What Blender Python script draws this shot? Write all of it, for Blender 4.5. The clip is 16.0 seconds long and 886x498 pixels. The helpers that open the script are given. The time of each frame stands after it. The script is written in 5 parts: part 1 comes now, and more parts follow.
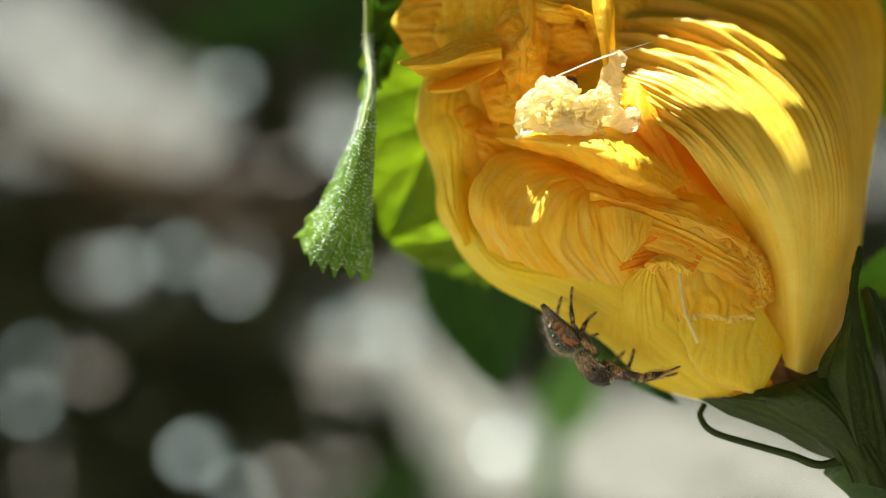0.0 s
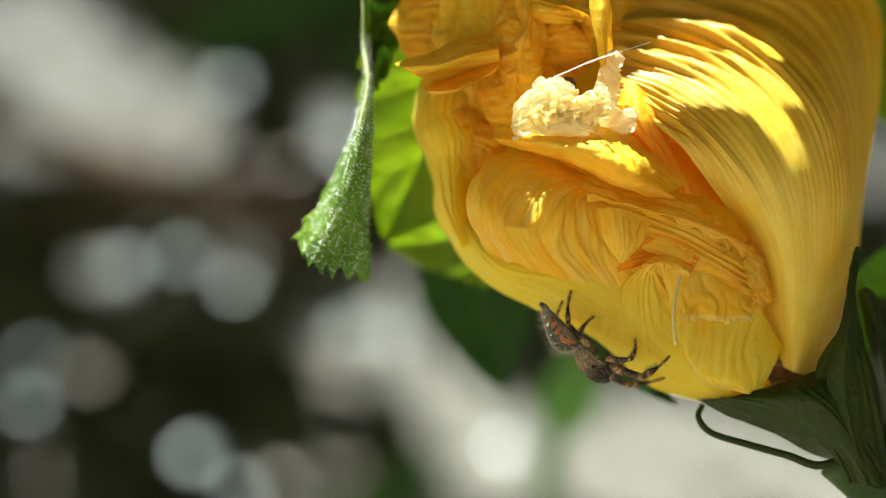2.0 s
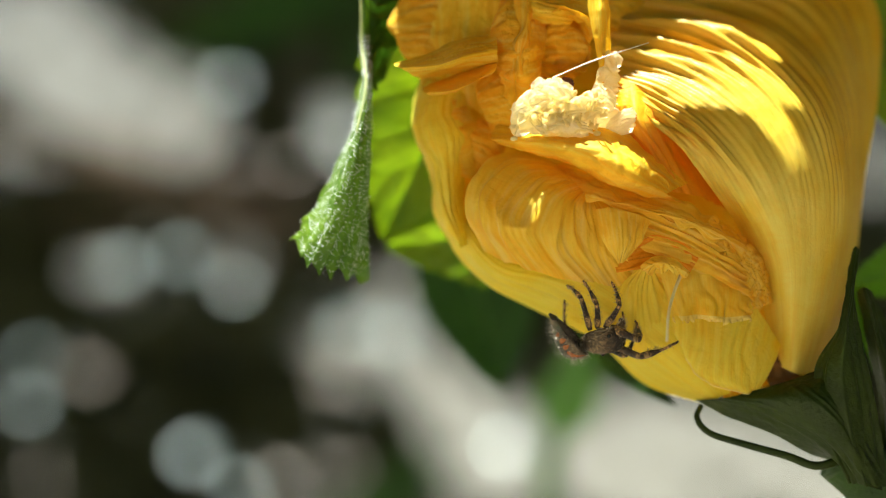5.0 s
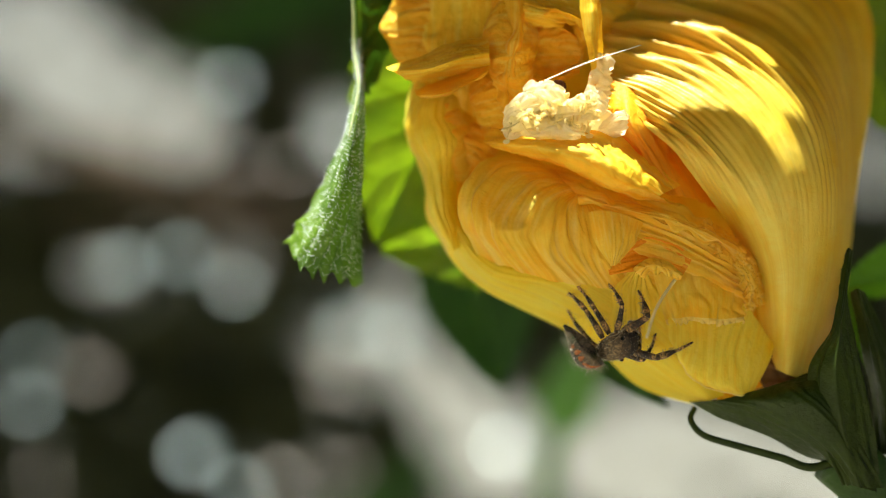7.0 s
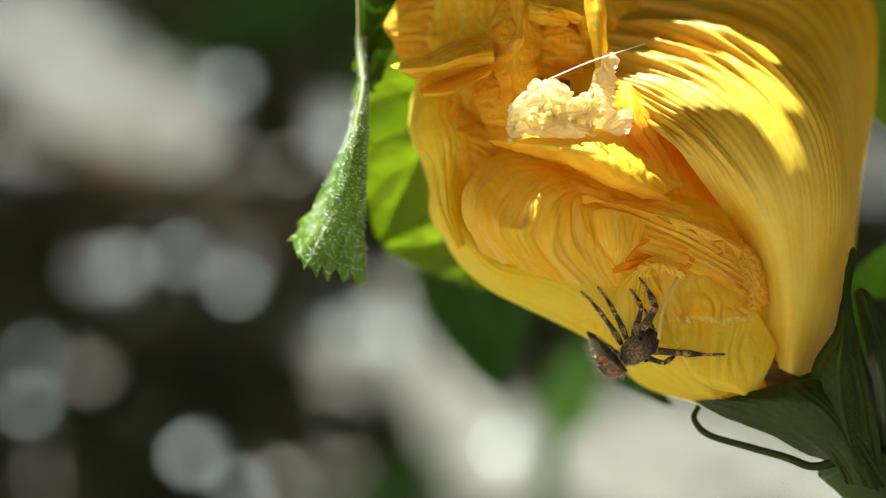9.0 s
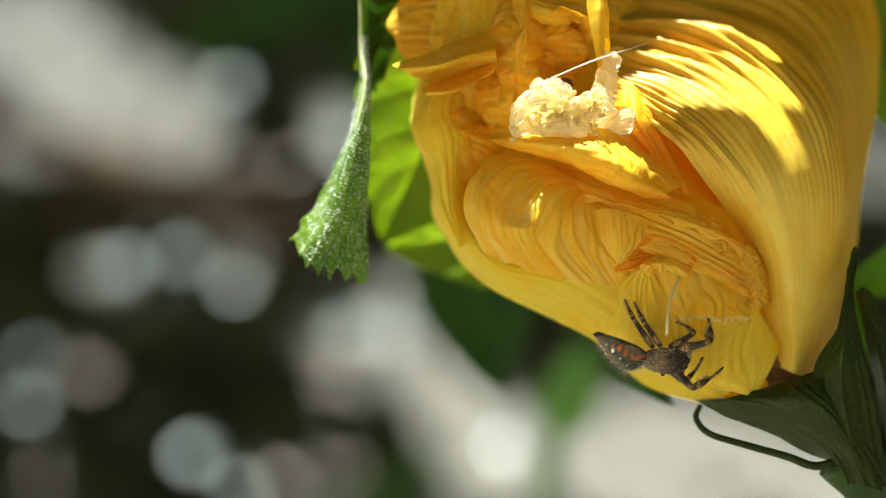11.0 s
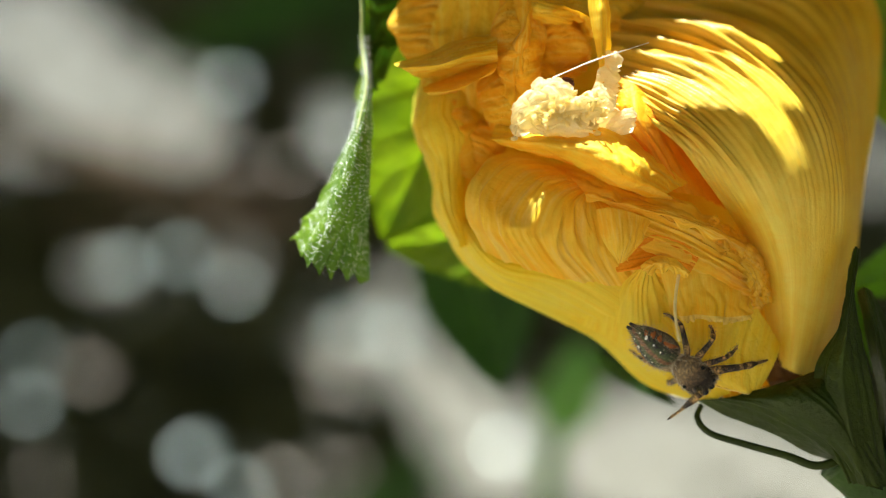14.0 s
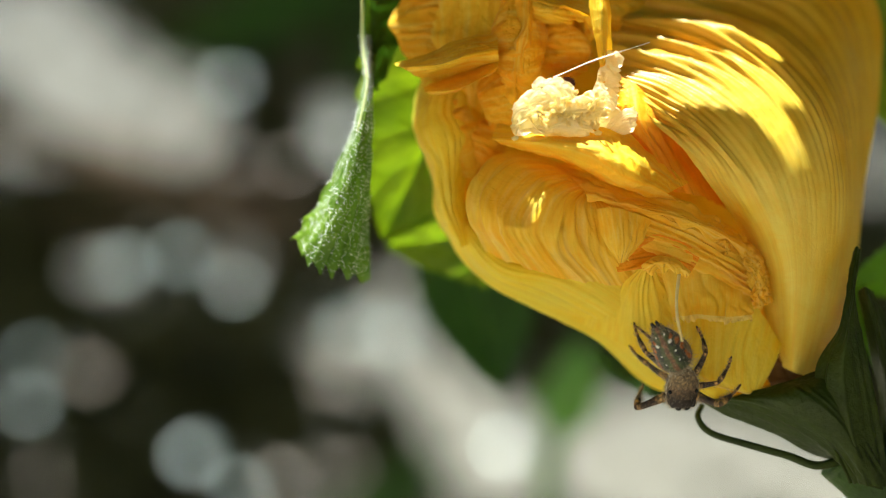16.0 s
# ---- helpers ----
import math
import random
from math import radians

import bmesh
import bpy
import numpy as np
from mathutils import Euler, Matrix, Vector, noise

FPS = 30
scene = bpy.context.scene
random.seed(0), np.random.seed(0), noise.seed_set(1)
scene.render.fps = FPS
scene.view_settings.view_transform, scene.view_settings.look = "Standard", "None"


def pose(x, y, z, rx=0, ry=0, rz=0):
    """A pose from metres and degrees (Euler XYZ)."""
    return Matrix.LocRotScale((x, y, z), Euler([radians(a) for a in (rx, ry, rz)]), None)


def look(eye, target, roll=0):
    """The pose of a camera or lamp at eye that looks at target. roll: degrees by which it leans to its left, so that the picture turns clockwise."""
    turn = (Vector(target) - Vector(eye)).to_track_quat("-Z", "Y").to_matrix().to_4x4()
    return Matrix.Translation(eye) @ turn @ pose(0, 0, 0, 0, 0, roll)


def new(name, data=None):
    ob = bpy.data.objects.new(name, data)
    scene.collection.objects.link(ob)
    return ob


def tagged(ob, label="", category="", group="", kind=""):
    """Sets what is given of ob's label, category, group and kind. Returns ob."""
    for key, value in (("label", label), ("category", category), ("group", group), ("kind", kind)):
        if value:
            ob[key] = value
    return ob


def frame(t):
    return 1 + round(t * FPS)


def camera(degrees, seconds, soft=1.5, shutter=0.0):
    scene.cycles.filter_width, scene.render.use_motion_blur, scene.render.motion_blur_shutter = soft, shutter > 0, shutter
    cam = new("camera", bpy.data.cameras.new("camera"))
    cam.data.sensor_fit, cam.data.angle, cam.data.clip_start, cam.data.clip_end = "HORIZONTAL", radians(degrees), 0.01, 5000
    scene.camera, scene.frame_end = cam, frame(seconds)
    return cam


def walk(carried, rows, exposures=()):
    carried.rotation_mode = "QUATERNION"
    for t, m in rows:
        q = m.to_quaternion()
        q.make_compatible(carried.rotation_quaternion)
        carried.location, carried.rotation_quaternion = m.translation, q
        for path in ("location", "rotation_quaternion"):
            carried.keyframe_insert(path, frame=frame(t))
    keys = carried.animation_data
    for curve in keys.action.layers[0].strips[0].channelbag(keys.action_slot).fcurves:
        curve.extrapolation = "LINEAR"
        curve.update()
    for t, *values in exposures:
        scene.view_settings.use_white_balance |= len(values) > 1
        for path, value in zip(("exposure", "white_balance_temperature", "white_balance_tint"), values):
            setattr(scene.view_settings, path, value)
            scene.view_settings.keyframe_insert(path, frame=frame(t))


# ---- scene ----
# Camera: a close-up lens held still 16 cm from a closed yellow hibiscus flower.
# Lengths of the plant are written in millimetres about HEART, a point 1 m above the ground.
HEART = Vector((0.0, 0.0, 1.0))
MM = 0.001

cam = camera(28.07, 16.0, soft=1.0)
walk(cam, [(0.0, look((0, -0.16, 1.0), (0, 0, 1.0))), (16.0, look((0, -0.16, 1.0), (0, 0, 1.0)))],
     exposures=[(0.0, 2.05, 6150, -1), (16.0, 2.05, 6150, -1)])
cam.data.dof.use_dof = True
cam.data.dof.focus_distance = 0.1525
cam.data.dof.aperture_fstop = 9.6
cam.data.dof.aperture_blades = 0

# ---- light: a high sun between leaves, and the open sky ----
SUN_TO = Vector((-0.15, 0.05, 0.94)).normalized()
world = bpy.data.worlds.new("sky")
scene.world = world
world.use_nodes = True
wn = world.node_tree.nodes
sky = wn.new("ShaderNodeTexSky")
sky.sky_type = "NISHITA"
sky.sun_disc = False
sky.sun_elevation = math.asin(SUN_TO.z)
sky.sun_rotation = math.atan2(SUN_TO.x, SUN_TO.y)
world.node_tree.links.new(sky.outputs[0], wn["Background"].inputs[0])
wn["Background"].inputs[1].default_value = 0.05
sun_data = bpy.data.lights.new("sun", "SUN")
sun_data.energy = 5.0
sun_data.angle = radians(0.53)
sun_data.color = (1.0, 0.95, 0.86)
sun = new("sun", sun_data)
sun.matrix_world = look(SUN_TO * 3 + HEART, HEART)


# ---- materials ----
def nodes_of(name):
    mat = bpy.data.materials.new(name)
    mat.use_nodes = True
    nt = mat.node_tree
    nt.nodes.clear()
    return mat, nt


def nd(nt, kind, **values):
    n = nt.nodes.new(kind)
    for key, value in values.items():
        n.inputs[key.replace("_", " ")].default_value = value
    return n


def noise_tex(nt, scale, detail=4.0, rough=0.55, vec=None):
    n = nd(nt, "ShaderNodeTexNoise", Scale=scale, Detail=detail, Roughness=rough)
    if vec is None:
        tc = nt.nodes.new("ShaderNodeTexCoord")
        vec = tc.outputs["Object"]
    nt.links.new(vec, n.inputs["Vector"])
    return n


def ramp(nt, fac, stops):
    r = nt.nodes.new("ShaderNodeValToRGB")
    els = r.color_ramp.elements
    while len(els) < len(stops):
        els.new(0.5)
    for e, (p, c) in zip(els, stops):
        e.position = p
        e.color = (*c, 1)
    nt.links.new(fac, r.inputs[0])
    return r


def mixc(nt, fac, a, b, mode="MIX"):
    m = nt.nodes.new("ShaderNodeMix")
    m.data_type = "RGBA"
    m.blend_type = mode
    for sock, val in ((m.inputs[0], fac), (m.inputs[6], a), (m.inputs[7], b)):
        if isinstance(val, bpy.types.NodeSocket):
            nt.links.new(val, sock)
        elif isinstance(val, (int, float)):
            sock.default_value = val
        else:
            sock.default_value = (*val, 1)
    return m.outputs[2]


def stripes(nt, count, stretch, axis=0, detail=3.0):
    """Fine streaks along a sheet: noise squeezed across one of its two directions."""
    uv = nt.nodes.new("ShaderNodeUVMap")
    mp = nt.nodes.new("ShaderNodeMapping")
    mp.inputs["Scale"].default_value = (count, stretch, 1) if axis == 0 else (stretch, count, 1)
    nt.links.new(uv.outputs[0], mp.inputs[0])
    return noise_tex(nt, 1.0, detail, 0.6, mp.outputs[0])


def sheet_shader(nt, colour, through_colour, share, rough, bump_src, bump, spec=0.35):
    """A thin living sheet: part scattered back, part let through, a soft sheen."""
    pr = nd(nt, "ShaderNodeBsdfPrincipled", Roughness=rough)
    pr.inputs["Specular IOR Level"].default_value = spec
    tr = nt.nodes.new("ShaderNodeBsdfTranslucent")
    mx = nt.nodes.new("ShaderNodeMixShader")
    mx.inputs[0].default_value = share
    out = nt.nodes.new("ShaderNodeOutputMaterial")
    nt.links.new(colour, pr.inputs["Base Color"])
    nt.links.new(through_colour, tr.inputs["Color"])
    nt.links.new(pr.outputs[0], mx.inputs[1])
    nt.links.new(tr.outputs[0], mx.inputs[2])
    nt.links.new(mx.outputs[0], out.inputs[0])
    if bump_src is not None:
        bp = nd(nt, "ShaderNodeBump", Strength=bump, Distance=0.0003)
        nt.links.new(bump_src, bp.inputs["Height"])
        nt.links.new(bp.outputs[0], pr.inputs["Normal"])
        nt.links.new(bp.outputs[0], tr.inputs["Normal"])


def wrinkles(nt, scale, bend):
    """Thin crossing creases: the folds of a noise about its middle value."""
    n = noise_tex(nt, scale, 3, 0.5)
    n.inputs["Distortion"].default_value = bend
    a = nd(nt, "ShaderNodeMath")
    a.operation = "SUBTRACT"
    a.inputs[1].default_value = 0.5
    nt.links.new(n.outputs[0], a.inputs[0])
    b = nd(nt, "ShaderNodeMath")
    b.operation = "ABSOLUTE"
    nt.links.new(a.outputs[0], b.inputs[0])
    c = nd(nt, "ShaderNodeMath")
    c.operation = "MULTIPLY_ADD"
    c.inputs[1].default_value = -5.0
    c.inputs[2].default_value = 1.0
    nt.links.new(b.outputs[0], c.inputs[0])
    c.use_clamp = True
    return c.outputs[0]


def petal_material(name, pale, deep, axis=0, share=0.38, tint=(1.0, 0.80, 0.22), tip=None, relief=0.42, rough=0.5, gloss=0.16, bands=0.7, crest=(0.95, 0.83, 0.22)):
    mat, nt = nodes_of(name)
    big = noise_tex(nt, 180, 3)
    st = stripes(nt, 70, 3, axis)
    fine = stripes(nt, 220, 9, axis)
    cells = noise_tex(nt, 5200, 2)
    base = ramp(nt, big.outputs[0], [(0.3, pale), (0.72, deep)])
    streak = ramp(nt, st.outputs[0], [(0.35, (0.86, 0.80, 0.62)), (0.6, (1, 1, 1))])
    c = mixc(nt, 0.4, base.outputs[0], streak.outputs[0], "MULTIPLY")
    # broad bands along the petal: deeper gold in some pleats, paler in others
    band = stripes(nt, 17, 1.6, axis, 2.0)
    c = mixc(nt, bands, c, ramp(nt, band.outputs[0], [(0.34, (1.0, 0.82, 0.45)), (0.5, (1, 1, 1))]).outputs[0], "MULTIPLY")
    fade = ramp(nt, band.outputs[0], [(0.5, (0, 0, 0)), (0.68, (0.6, 0.6, 0.6))])
    c = mixc(nt, mixc(nt, 1.0, fade.outputs[0], (bands, bands, bands), "MULTIPLY"), c, crest)
    t = mixc(nt, 1.0, c, tint, "MULTIPLY")
    h = mixc(nt, 0.5, st.outputs[0], fine.outputs[0])
    w1, w2 = wrinkles(nt, 420, 0.9), wrinkles(nt, 1300, 0.6)
    h = mixc(nt, 0.45, h, w1)
    h = mixc(nt, 0.3, h, w2)
    h2 = mixc(nt, 0.2, h, cells.outputs[0])
    # Slightly deeper, warmer tone along the creases.
    crease_tone = ramp(nt, w1, [(0.55, (1, 1, 1)), (0.98, (1.0, 0.92, 0.75))])
    c = mixc(nt, 0.6, c, crease_tone.outputs[0], "MULTIPLY")
    # Shade on the petal's upper end, put into the colour as a darkening ramp.
    if tip is not None:
        uv = nt.nodes.new("ShaderNodeUVMap")
        sp = nt.nodes.new("ShaderNodeSeparateXYZ")
        nt.links.new(uv.outputs[0], sp.inputs[0])
        limb_shade = ramp(nt, sp.outputs[1], [(0.3, (1, 1, 1)), (0.8, tip)])
        c = mixc(nt, 1.0, c, limb_shade.outputs[0], "MULTIPLY")
        t = mixc(nt, 1.0, c, tint, "MULTIPLY")
    sheet_shader(nt, c, t, share, rough, h2, relief, gloss)
    return mat


PETAL = petal_material("yellow petal", (0.96, 0.73, 0.06), (0.94, 0.57, 0.018), relief=0.6)
PETAL_OUT = petal_material("lemon outer petal", (0.95, 0.85, 0.12), (0.94, 0.75, 0.045), 0, 0.46, (1.0, 0.92, 0.22), relief=0.25, bands=0.35)
# Near-white copy of the petal colour, standing for petals blown out by sun.
PETAL_SUNWHITE = petal_material("pale yellow petal", (0.96, 0.93, 0.80), (0.95, 0.91, 0.70), 0, 0.72, (1.0, 0.98, 0.9), bands=0.1)
PETAL_RIB = petal_material("ribbed outer petal", (0.90, 0.75, 0.14), (0.82, 0.57, 0.022), 0, 0.24, (1.0, 0.84, 0.14), (0.80, 0.65, 0.34), relief=0.16, rough=0.42, gloss=0.35, bands=0.35)
PETAL_DEEP = petal_material("orange crumpled petal", (0.94, 0.62, 0.035), (0.91, 0.44, 0.012), relief=0.7)
PETAL_MID = petal_material("golden crumpled petal", (0.96, 0.80, 0.11), (0.95, 0.60, 0.022), 0, 0.42, (1.0, 0.82, 0.22), relief=0.3, bands=0.55, crest=(0.97, 0.88, 0.40))
PETAL_EDGE = petal_material("pale petal edge", (0.95, 0.85, 0.32), (0.94, 0.80, 0.22), bands=0.3)
PETAL_CROSS = petal_material("golden petal edge", (0.96, 0.82, 0.13), (0.95, 0.66, 0.03), 1, 0.42, (1.0, 0.82, 0.22), relief=0.25, bands=0.5)
PETAL_TIP = petal_material("lemon petal tip", (0.95, 0.86, 0.13), (0.94, 0.72, 0.04), 1, 0.46, (1.0, 0.92, 0.22), relief=0.4, bands=0.5)
PETAL_THROAT = petal_material("orange petal throat", (0.92, 0.50, 0.02), (0.88, 0.34, 0.010), 0, 0.4, (1.0, 0.62, 0.12), relief=0.4, bands=0.3)


def leaf_veins(nt):
    """0 on the midrib and the slanting side veins of a blade, 1 between them."""
    uv = nt.nodes.new("ShaderNodeUVMap")
    sp = nt.nodes.new("ShaderNodeSeparateXYZ")
    nt.links.new(uv.outputs[0], sp.inputs[0])

    def op(kind, a, b=0.0, c=0.0):
        n = nt.nodes.new("ShaderNodeMath")
        n.operation = kind
        for sock, val in zip(n.inputs, (a, b, c)):
            if isinstance(val, bpy.types.NodeSocket):
                nt.links.new(val, sock)
            else:
                sock.default_value = val
        return n.outputs[0]

    side = op("ABSOLUTE", op("MULTIPLY_ADD", sp.outputs[0], 2.0, -1.0))
    wob = op("MULTIPLY", noise_tex(nt, 220, 3).outputs[0], 0.5)
    ph = op("ADD", op("MULTIPLY_ADD", sp.outputs[1], 7.0, wob), op("MULTIPLY", side, -1.7))
    saw = op("ABSOLUTE", op("SUBTRACT", op("FRACT", ph), 0.5))
    lines = op("MULTIPLY", op("SUBTRACT", 0.5, saw), 7.0)
    mid = op("MULTIPLY", side, 16.0)
    return op("MINIMUM", op("MINIMUM", lines, mid), 1.0)


def leaf_material(name, pale, deep, through_tint, share=0.4, rough=0.42, hairs=False, veins=True, spec=0.3):
    mat, nt = nodes_of(name)
    big = noise_tex(nt, 160, 4)
    small = noise_tex(nt, 1800, 3)
    base = ramp(nt, big.outputs[0], [(0.3, deep), (0.7, pale)])
    c = mixc(nt, 0.35, base.outputs[0], ramp(nt, small.outputs[0], [(0.3, (0.6, 0.7, 0.5)), (0.7, (1.2, 1.15, 1.0))]).outputs[0], "MULTIPLY")
    if hairs:
        vo = nd(nt, "ShaderNodeTexVoronoi", Scale=2600)
        tc = nt.nodes.new("ShaderNodeTexCoord")
        nt.links.new(tc.outputs["Object"], vo.inputs["Vector"])
        spots = ramp(nt, vo.outputs["Distance"], [(0.08, (0.5, 0.5, 0.5)), (0.25, (0, 0, 0))])
        c = mixc(nt, spots.outputs[0], c, (0.62, 0.74, 0.36))
    if veins:
        vein = leaf_veins(nt)
        c = mixc(nt, 1.0, c, ramp(nt, vein, [(0.0, (0.62, 0.66, 0.5)), (0.35, (1, 1, 1))]).outputs[0], "MULTIPLY")
    t = mixc(nt, 1.0, c, through_tint, "MULTIPLY")
    sheet_shader(nt, c, t, share, rough, small.outputs[0], 0.5, spec)
    return mat


LEAF = leaf_material("green leaf", (0.19, 0.27, 0.014), (0.11, 0.19, 0.010), (1.5, 1.5, 0.5), 0.42)
LEAF_HAIRY = leaf_material("hairy young leaf", (0.17, 0.28, 0.022), (0.06, 0.13, 0.012), (1.3, 1.5, 0.5), 0.36, hairs=True)
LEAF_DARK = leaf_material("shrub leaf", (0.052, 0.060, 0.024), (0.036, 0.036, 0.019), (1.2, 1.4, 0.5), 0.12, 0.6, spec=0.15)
CALYX = leaf_material("dark green calyx", (0.05, 0.10, 0.012), (0.03, 0.062, 0.008), (1.2, 1.5, 0.5), 0.2)
SEPAL = leaf_material("smooth dark green sepal", (0.042, 0.060, 0.007), (0.022, 0.036, 0.005), (1.2, 1.5, 0.5), 0.15, veins=False, spec=0.2)
# Darkened copy of the leaf colour, for leaves that stand in shade.
SHADE_LEAF = leaf_material("leaf coloured as in shade", (0.05, 0.10, 0.028), (0.032, 0.072, 0.02), (1.1, 1.5, 0.7), 0.25, spec=0.15)
SOFT_LEAF = leaf_material("soft green leaf", (0.20, 0.42, 0.10), (0.15, 0.32, 0.07), (1.3, 1.5, 0.8), 0.4)
BRACT = leaf_material("light green bract", (0.14, 0.30, 0.03), (0.10, 0.22, 0.02), (1.4, 1.6, 0.6), 0.4)


def plain_material(name, a, b, scale, rough=0.6, bump=0.4, metal=0.0, spec=0.5, dist=0.0002):
    mat, nt = nodes_of(name)
    n = noise_tex(nt, scale, 5)
    c = ramp(nt, n.outputs[0], [(0.3, a), (0.7, b)])
    pr = nd(nt, "ShaderNodeBsdfPrincipled", Roughness=rough, Metallic=metal)
    pr.inputs["Specular IOR Level"].default_value = spec
    nt.links.new(c.outputs[0], pr.inputs["Base Color"])
    bp = nd(nt, "ShaderNodeBump", Strength=bump, Distance=dist)
    nt.links.new(n.outputs[0], bp.inputs["Height"])
    nt.links.new(bp.outputs[0], pr.inputs["Normal"])
    out = nt.nodes.new("ShaderNodeOutputMaterial")
    nt.links.new(pr.outputs[0], out.inputs[0])
    return mat


WALL = plain_material("pale stone wash", (0.57, 0.595, 0.61), (0.65, 0.675, 0.69), 2.0, 0.85, 0.3, dist=0.004)
BLOCKER_STONE = plain_material("dark stone of unseen walls", (0.16, 0.14, 0.12), (0.26, 0.23, 0.20), 5.0, 0.9, 0.6, dist=0.01)
# Unseen ground, paled so that it bounces light up onto the lower petals.
SOIL = plain_material("sandy soil paled for bounce", (0.40, 0.35, 0.27), (0.52, 0.46, 0.36), 6.0, 0.95, 0.8, dist=0.02)
# Colours of the leaves added for the background's blurred discs of light.
PALE_DISC = plain_material("pale leaf for light disc", (0.24, 0.31, 0.32), (0.31, 0.39, 0.40), 60.0, 0.3, 0.3)
BEIGE_DISC = plain_material("beige leaf for light disc", (0.30, 0.24, 0.21), (0.40, 0.33, 0.29), 60.0, 0.32, 0.3)
BARK = plain_material("brown bark", (0.10, 0.07, 0.05), (0.20, 0.15, 0.11), 60.0, 0.9, 0.8, dist=0.002)
POLLEN = petal_material("pollen yellow", (0.96, 0.92, 0.70), (0.95, 0.85, 0.48), 0, 0.7, (1.0, 0.97, 0.85), bands=0.0)
BROWN_EDGE = plain_material("brown withered petal", (0.09, 0.035, 0.008), (0.19, 0.085, 0.02), 700.0, 0.7)
MAROON = plain_material("dark red petal base", (0.10, 0.022, 0.006), (0.20, 0.06, 0.015), 900.0, 0.7)
STRAND = plain_material("pale dry petal", (0.88, 0.74, 0.30), (0.92, 0.82, 0.42), 900.0, 0.6)
LIT_RIM = plain_material("leaf edge coloured as lit", (0.42, 0.50, 0.16), (0.62, 0.66, 0.34), 2500.0, 0.6)
SILK = plain_material("white silk", (0.85, 0.85, 0.85), (0.9, 0.9, 0.9), 3000.0, 0.3)


# ---- building helpers ----
def at(p):
    return HEART + Vector(p) * MM


def spline(points, n):
    """n points along a smooth curve through the given ones."""
    p = np.array(points, float)
    p = np.vstack([2 * p[0] - p[1], p, 2 * p[-1] - p[-2]])
    k = len(p) - 3
    s = np.linspace(0, k, n)
    i = np.minimum(s.astype(int), k - 1)
    f = (s - i)[:, None]
    a, b, c, d = p[i], p[i + 1], p[i + 2], p[i + 3]
    return 0.5 * (2 * b + (c - a) * f + (2 * a - 5 * b + 4 * c - d) * f ** 2 + (3 * b - a - 3 * c + d) * f ** 3)


def grid_normals(g):
    du = np.gradient(g, axis=0)
    dv = np.gradient(g, axis=1)
    n = np.cross(du, dv)
    return n / np.maximum(np.linalg.norm(n, axis=2, keepdims=True), 1e-9)


def nz(p, scale, off=0.0):
    return noise.noise(Vector((p[0] * scale + off, p[1] * scale - off, p[2] * scale + 2 * off)))


def loft(rails, nu=60, nv=60):
    """A sheet through rails; each rail runs along u, and the rails follow one another along v."""
    lines = np.array([spline(r, nu) for r in rails])
    return np.array([spline(lines[:, i], nv) for i in range(nu)])


def rumple(g, ribs=0, rib=0.0, axis="v", crease=0.0, crease_size=3.0, ruffle=0.0, waves=9, seed=1.0, edge="v1", fade=0.0, start=4.0):
    """Ribs along the sheet, creases all over and a wavy edge, all along the sheet's normals; in millimetres."""
    nu, nv = g.shape[:2]
    n = grid_normals(g)
    u = np.linspace(0, 1, nu)[:, None] * np.ones((1, nv))
    v = np.ones((nu, 1)) * np.linspace(0, 1, nv)[None]
    h = np.zeros((nu, nv))
    if ribs:
        across, along = (v, u) if axis == "v" else (u, v)
        wob = np.array([[noise.noise(Vector((across[i, j] * 4, along[i, j] * 2.2, seed))) for j in range(nv)] for i in range(nu)])
        big = np.array([[noise.noise(Vector((across[i, j] * ribs * 0.22, along[i, j] * 1.5, seed + 5))) for j in range(nv)] for i in range(nu)])
        ph = across * ribs + wob * 1.1
        tri = np.abs((ph % 1.0) * 2 - 1) ** 1.4 * 2 - 0.9
        grow = (np.minimum(1, along * start + 0.1) if start > 1.9 else np.clip(along * start - 0.3, 0.03, 1) ** 1.9) if fade == 0 else np.clip(along * 4 + 0.1, 0, 1) * np.clip((1 - along) * fade, 0, 1)
        h += rib * (0.55 * tri * (0.35 + np.abs(big) * 2.2) + big * 1.3) * grow
    if crease:
        f = np.zeros((nu, nv))
        for i in range(nu):
            for j in range(nv):
                p = g[i, j]
                a = nz(p, 1 / crease_size, seed * 3)
                b = nz(p, 2.3 / crease_size, seed * 7)
                c = nz(p, 5.1 / crease_size, seed * 11)
                f[i, j] = (1 - abs(a) * 3) * 0.6 + (1 - abs(b) * 3) * 0.3 + c * 0.25
        h += crease * f
    if ruffle:
        along, to = (u, v) if edge[0] == "v" else (v, u)
        w = to if edge[1] == "1" else 1 - to
        h += ruffle * np.clip((w - 0.55) / 0.45, 0, 1) ** 1.5 * (np.sin(along * waves * 2 * np.pi + 3 * seed) + 0.5 * np.sin(along * waves * 5.1 + seed))
    return g + n * h[:, :, None]


def mesh_of(name, verts, faces, material, uvs=None, smooth=True):
    me = bpy.data.meshes.new(name)
    me.from_pydata([tuple(p) for p in verts], [], faces)
    me.materials.append(material)
    if smooth:
        me.polygons.foreach_set("use_smooth", [True] * len(me.polygons))
    if uvs is not None:
        layer = me.uv_layers.new(name="UVMap")
        idx = np.zeros(len(me.loops), int)
        me.loops.foreach_get("vertex_index", idx)
        layer.data.foreach_set("uv", np.asarray(uvs, float)[idx].ravel())
    me.update()
    return me


def link_part(name, me, parent, label=""):
    ob = new(name, me)
    ob.parent = parent
    return tagged(ob, label)


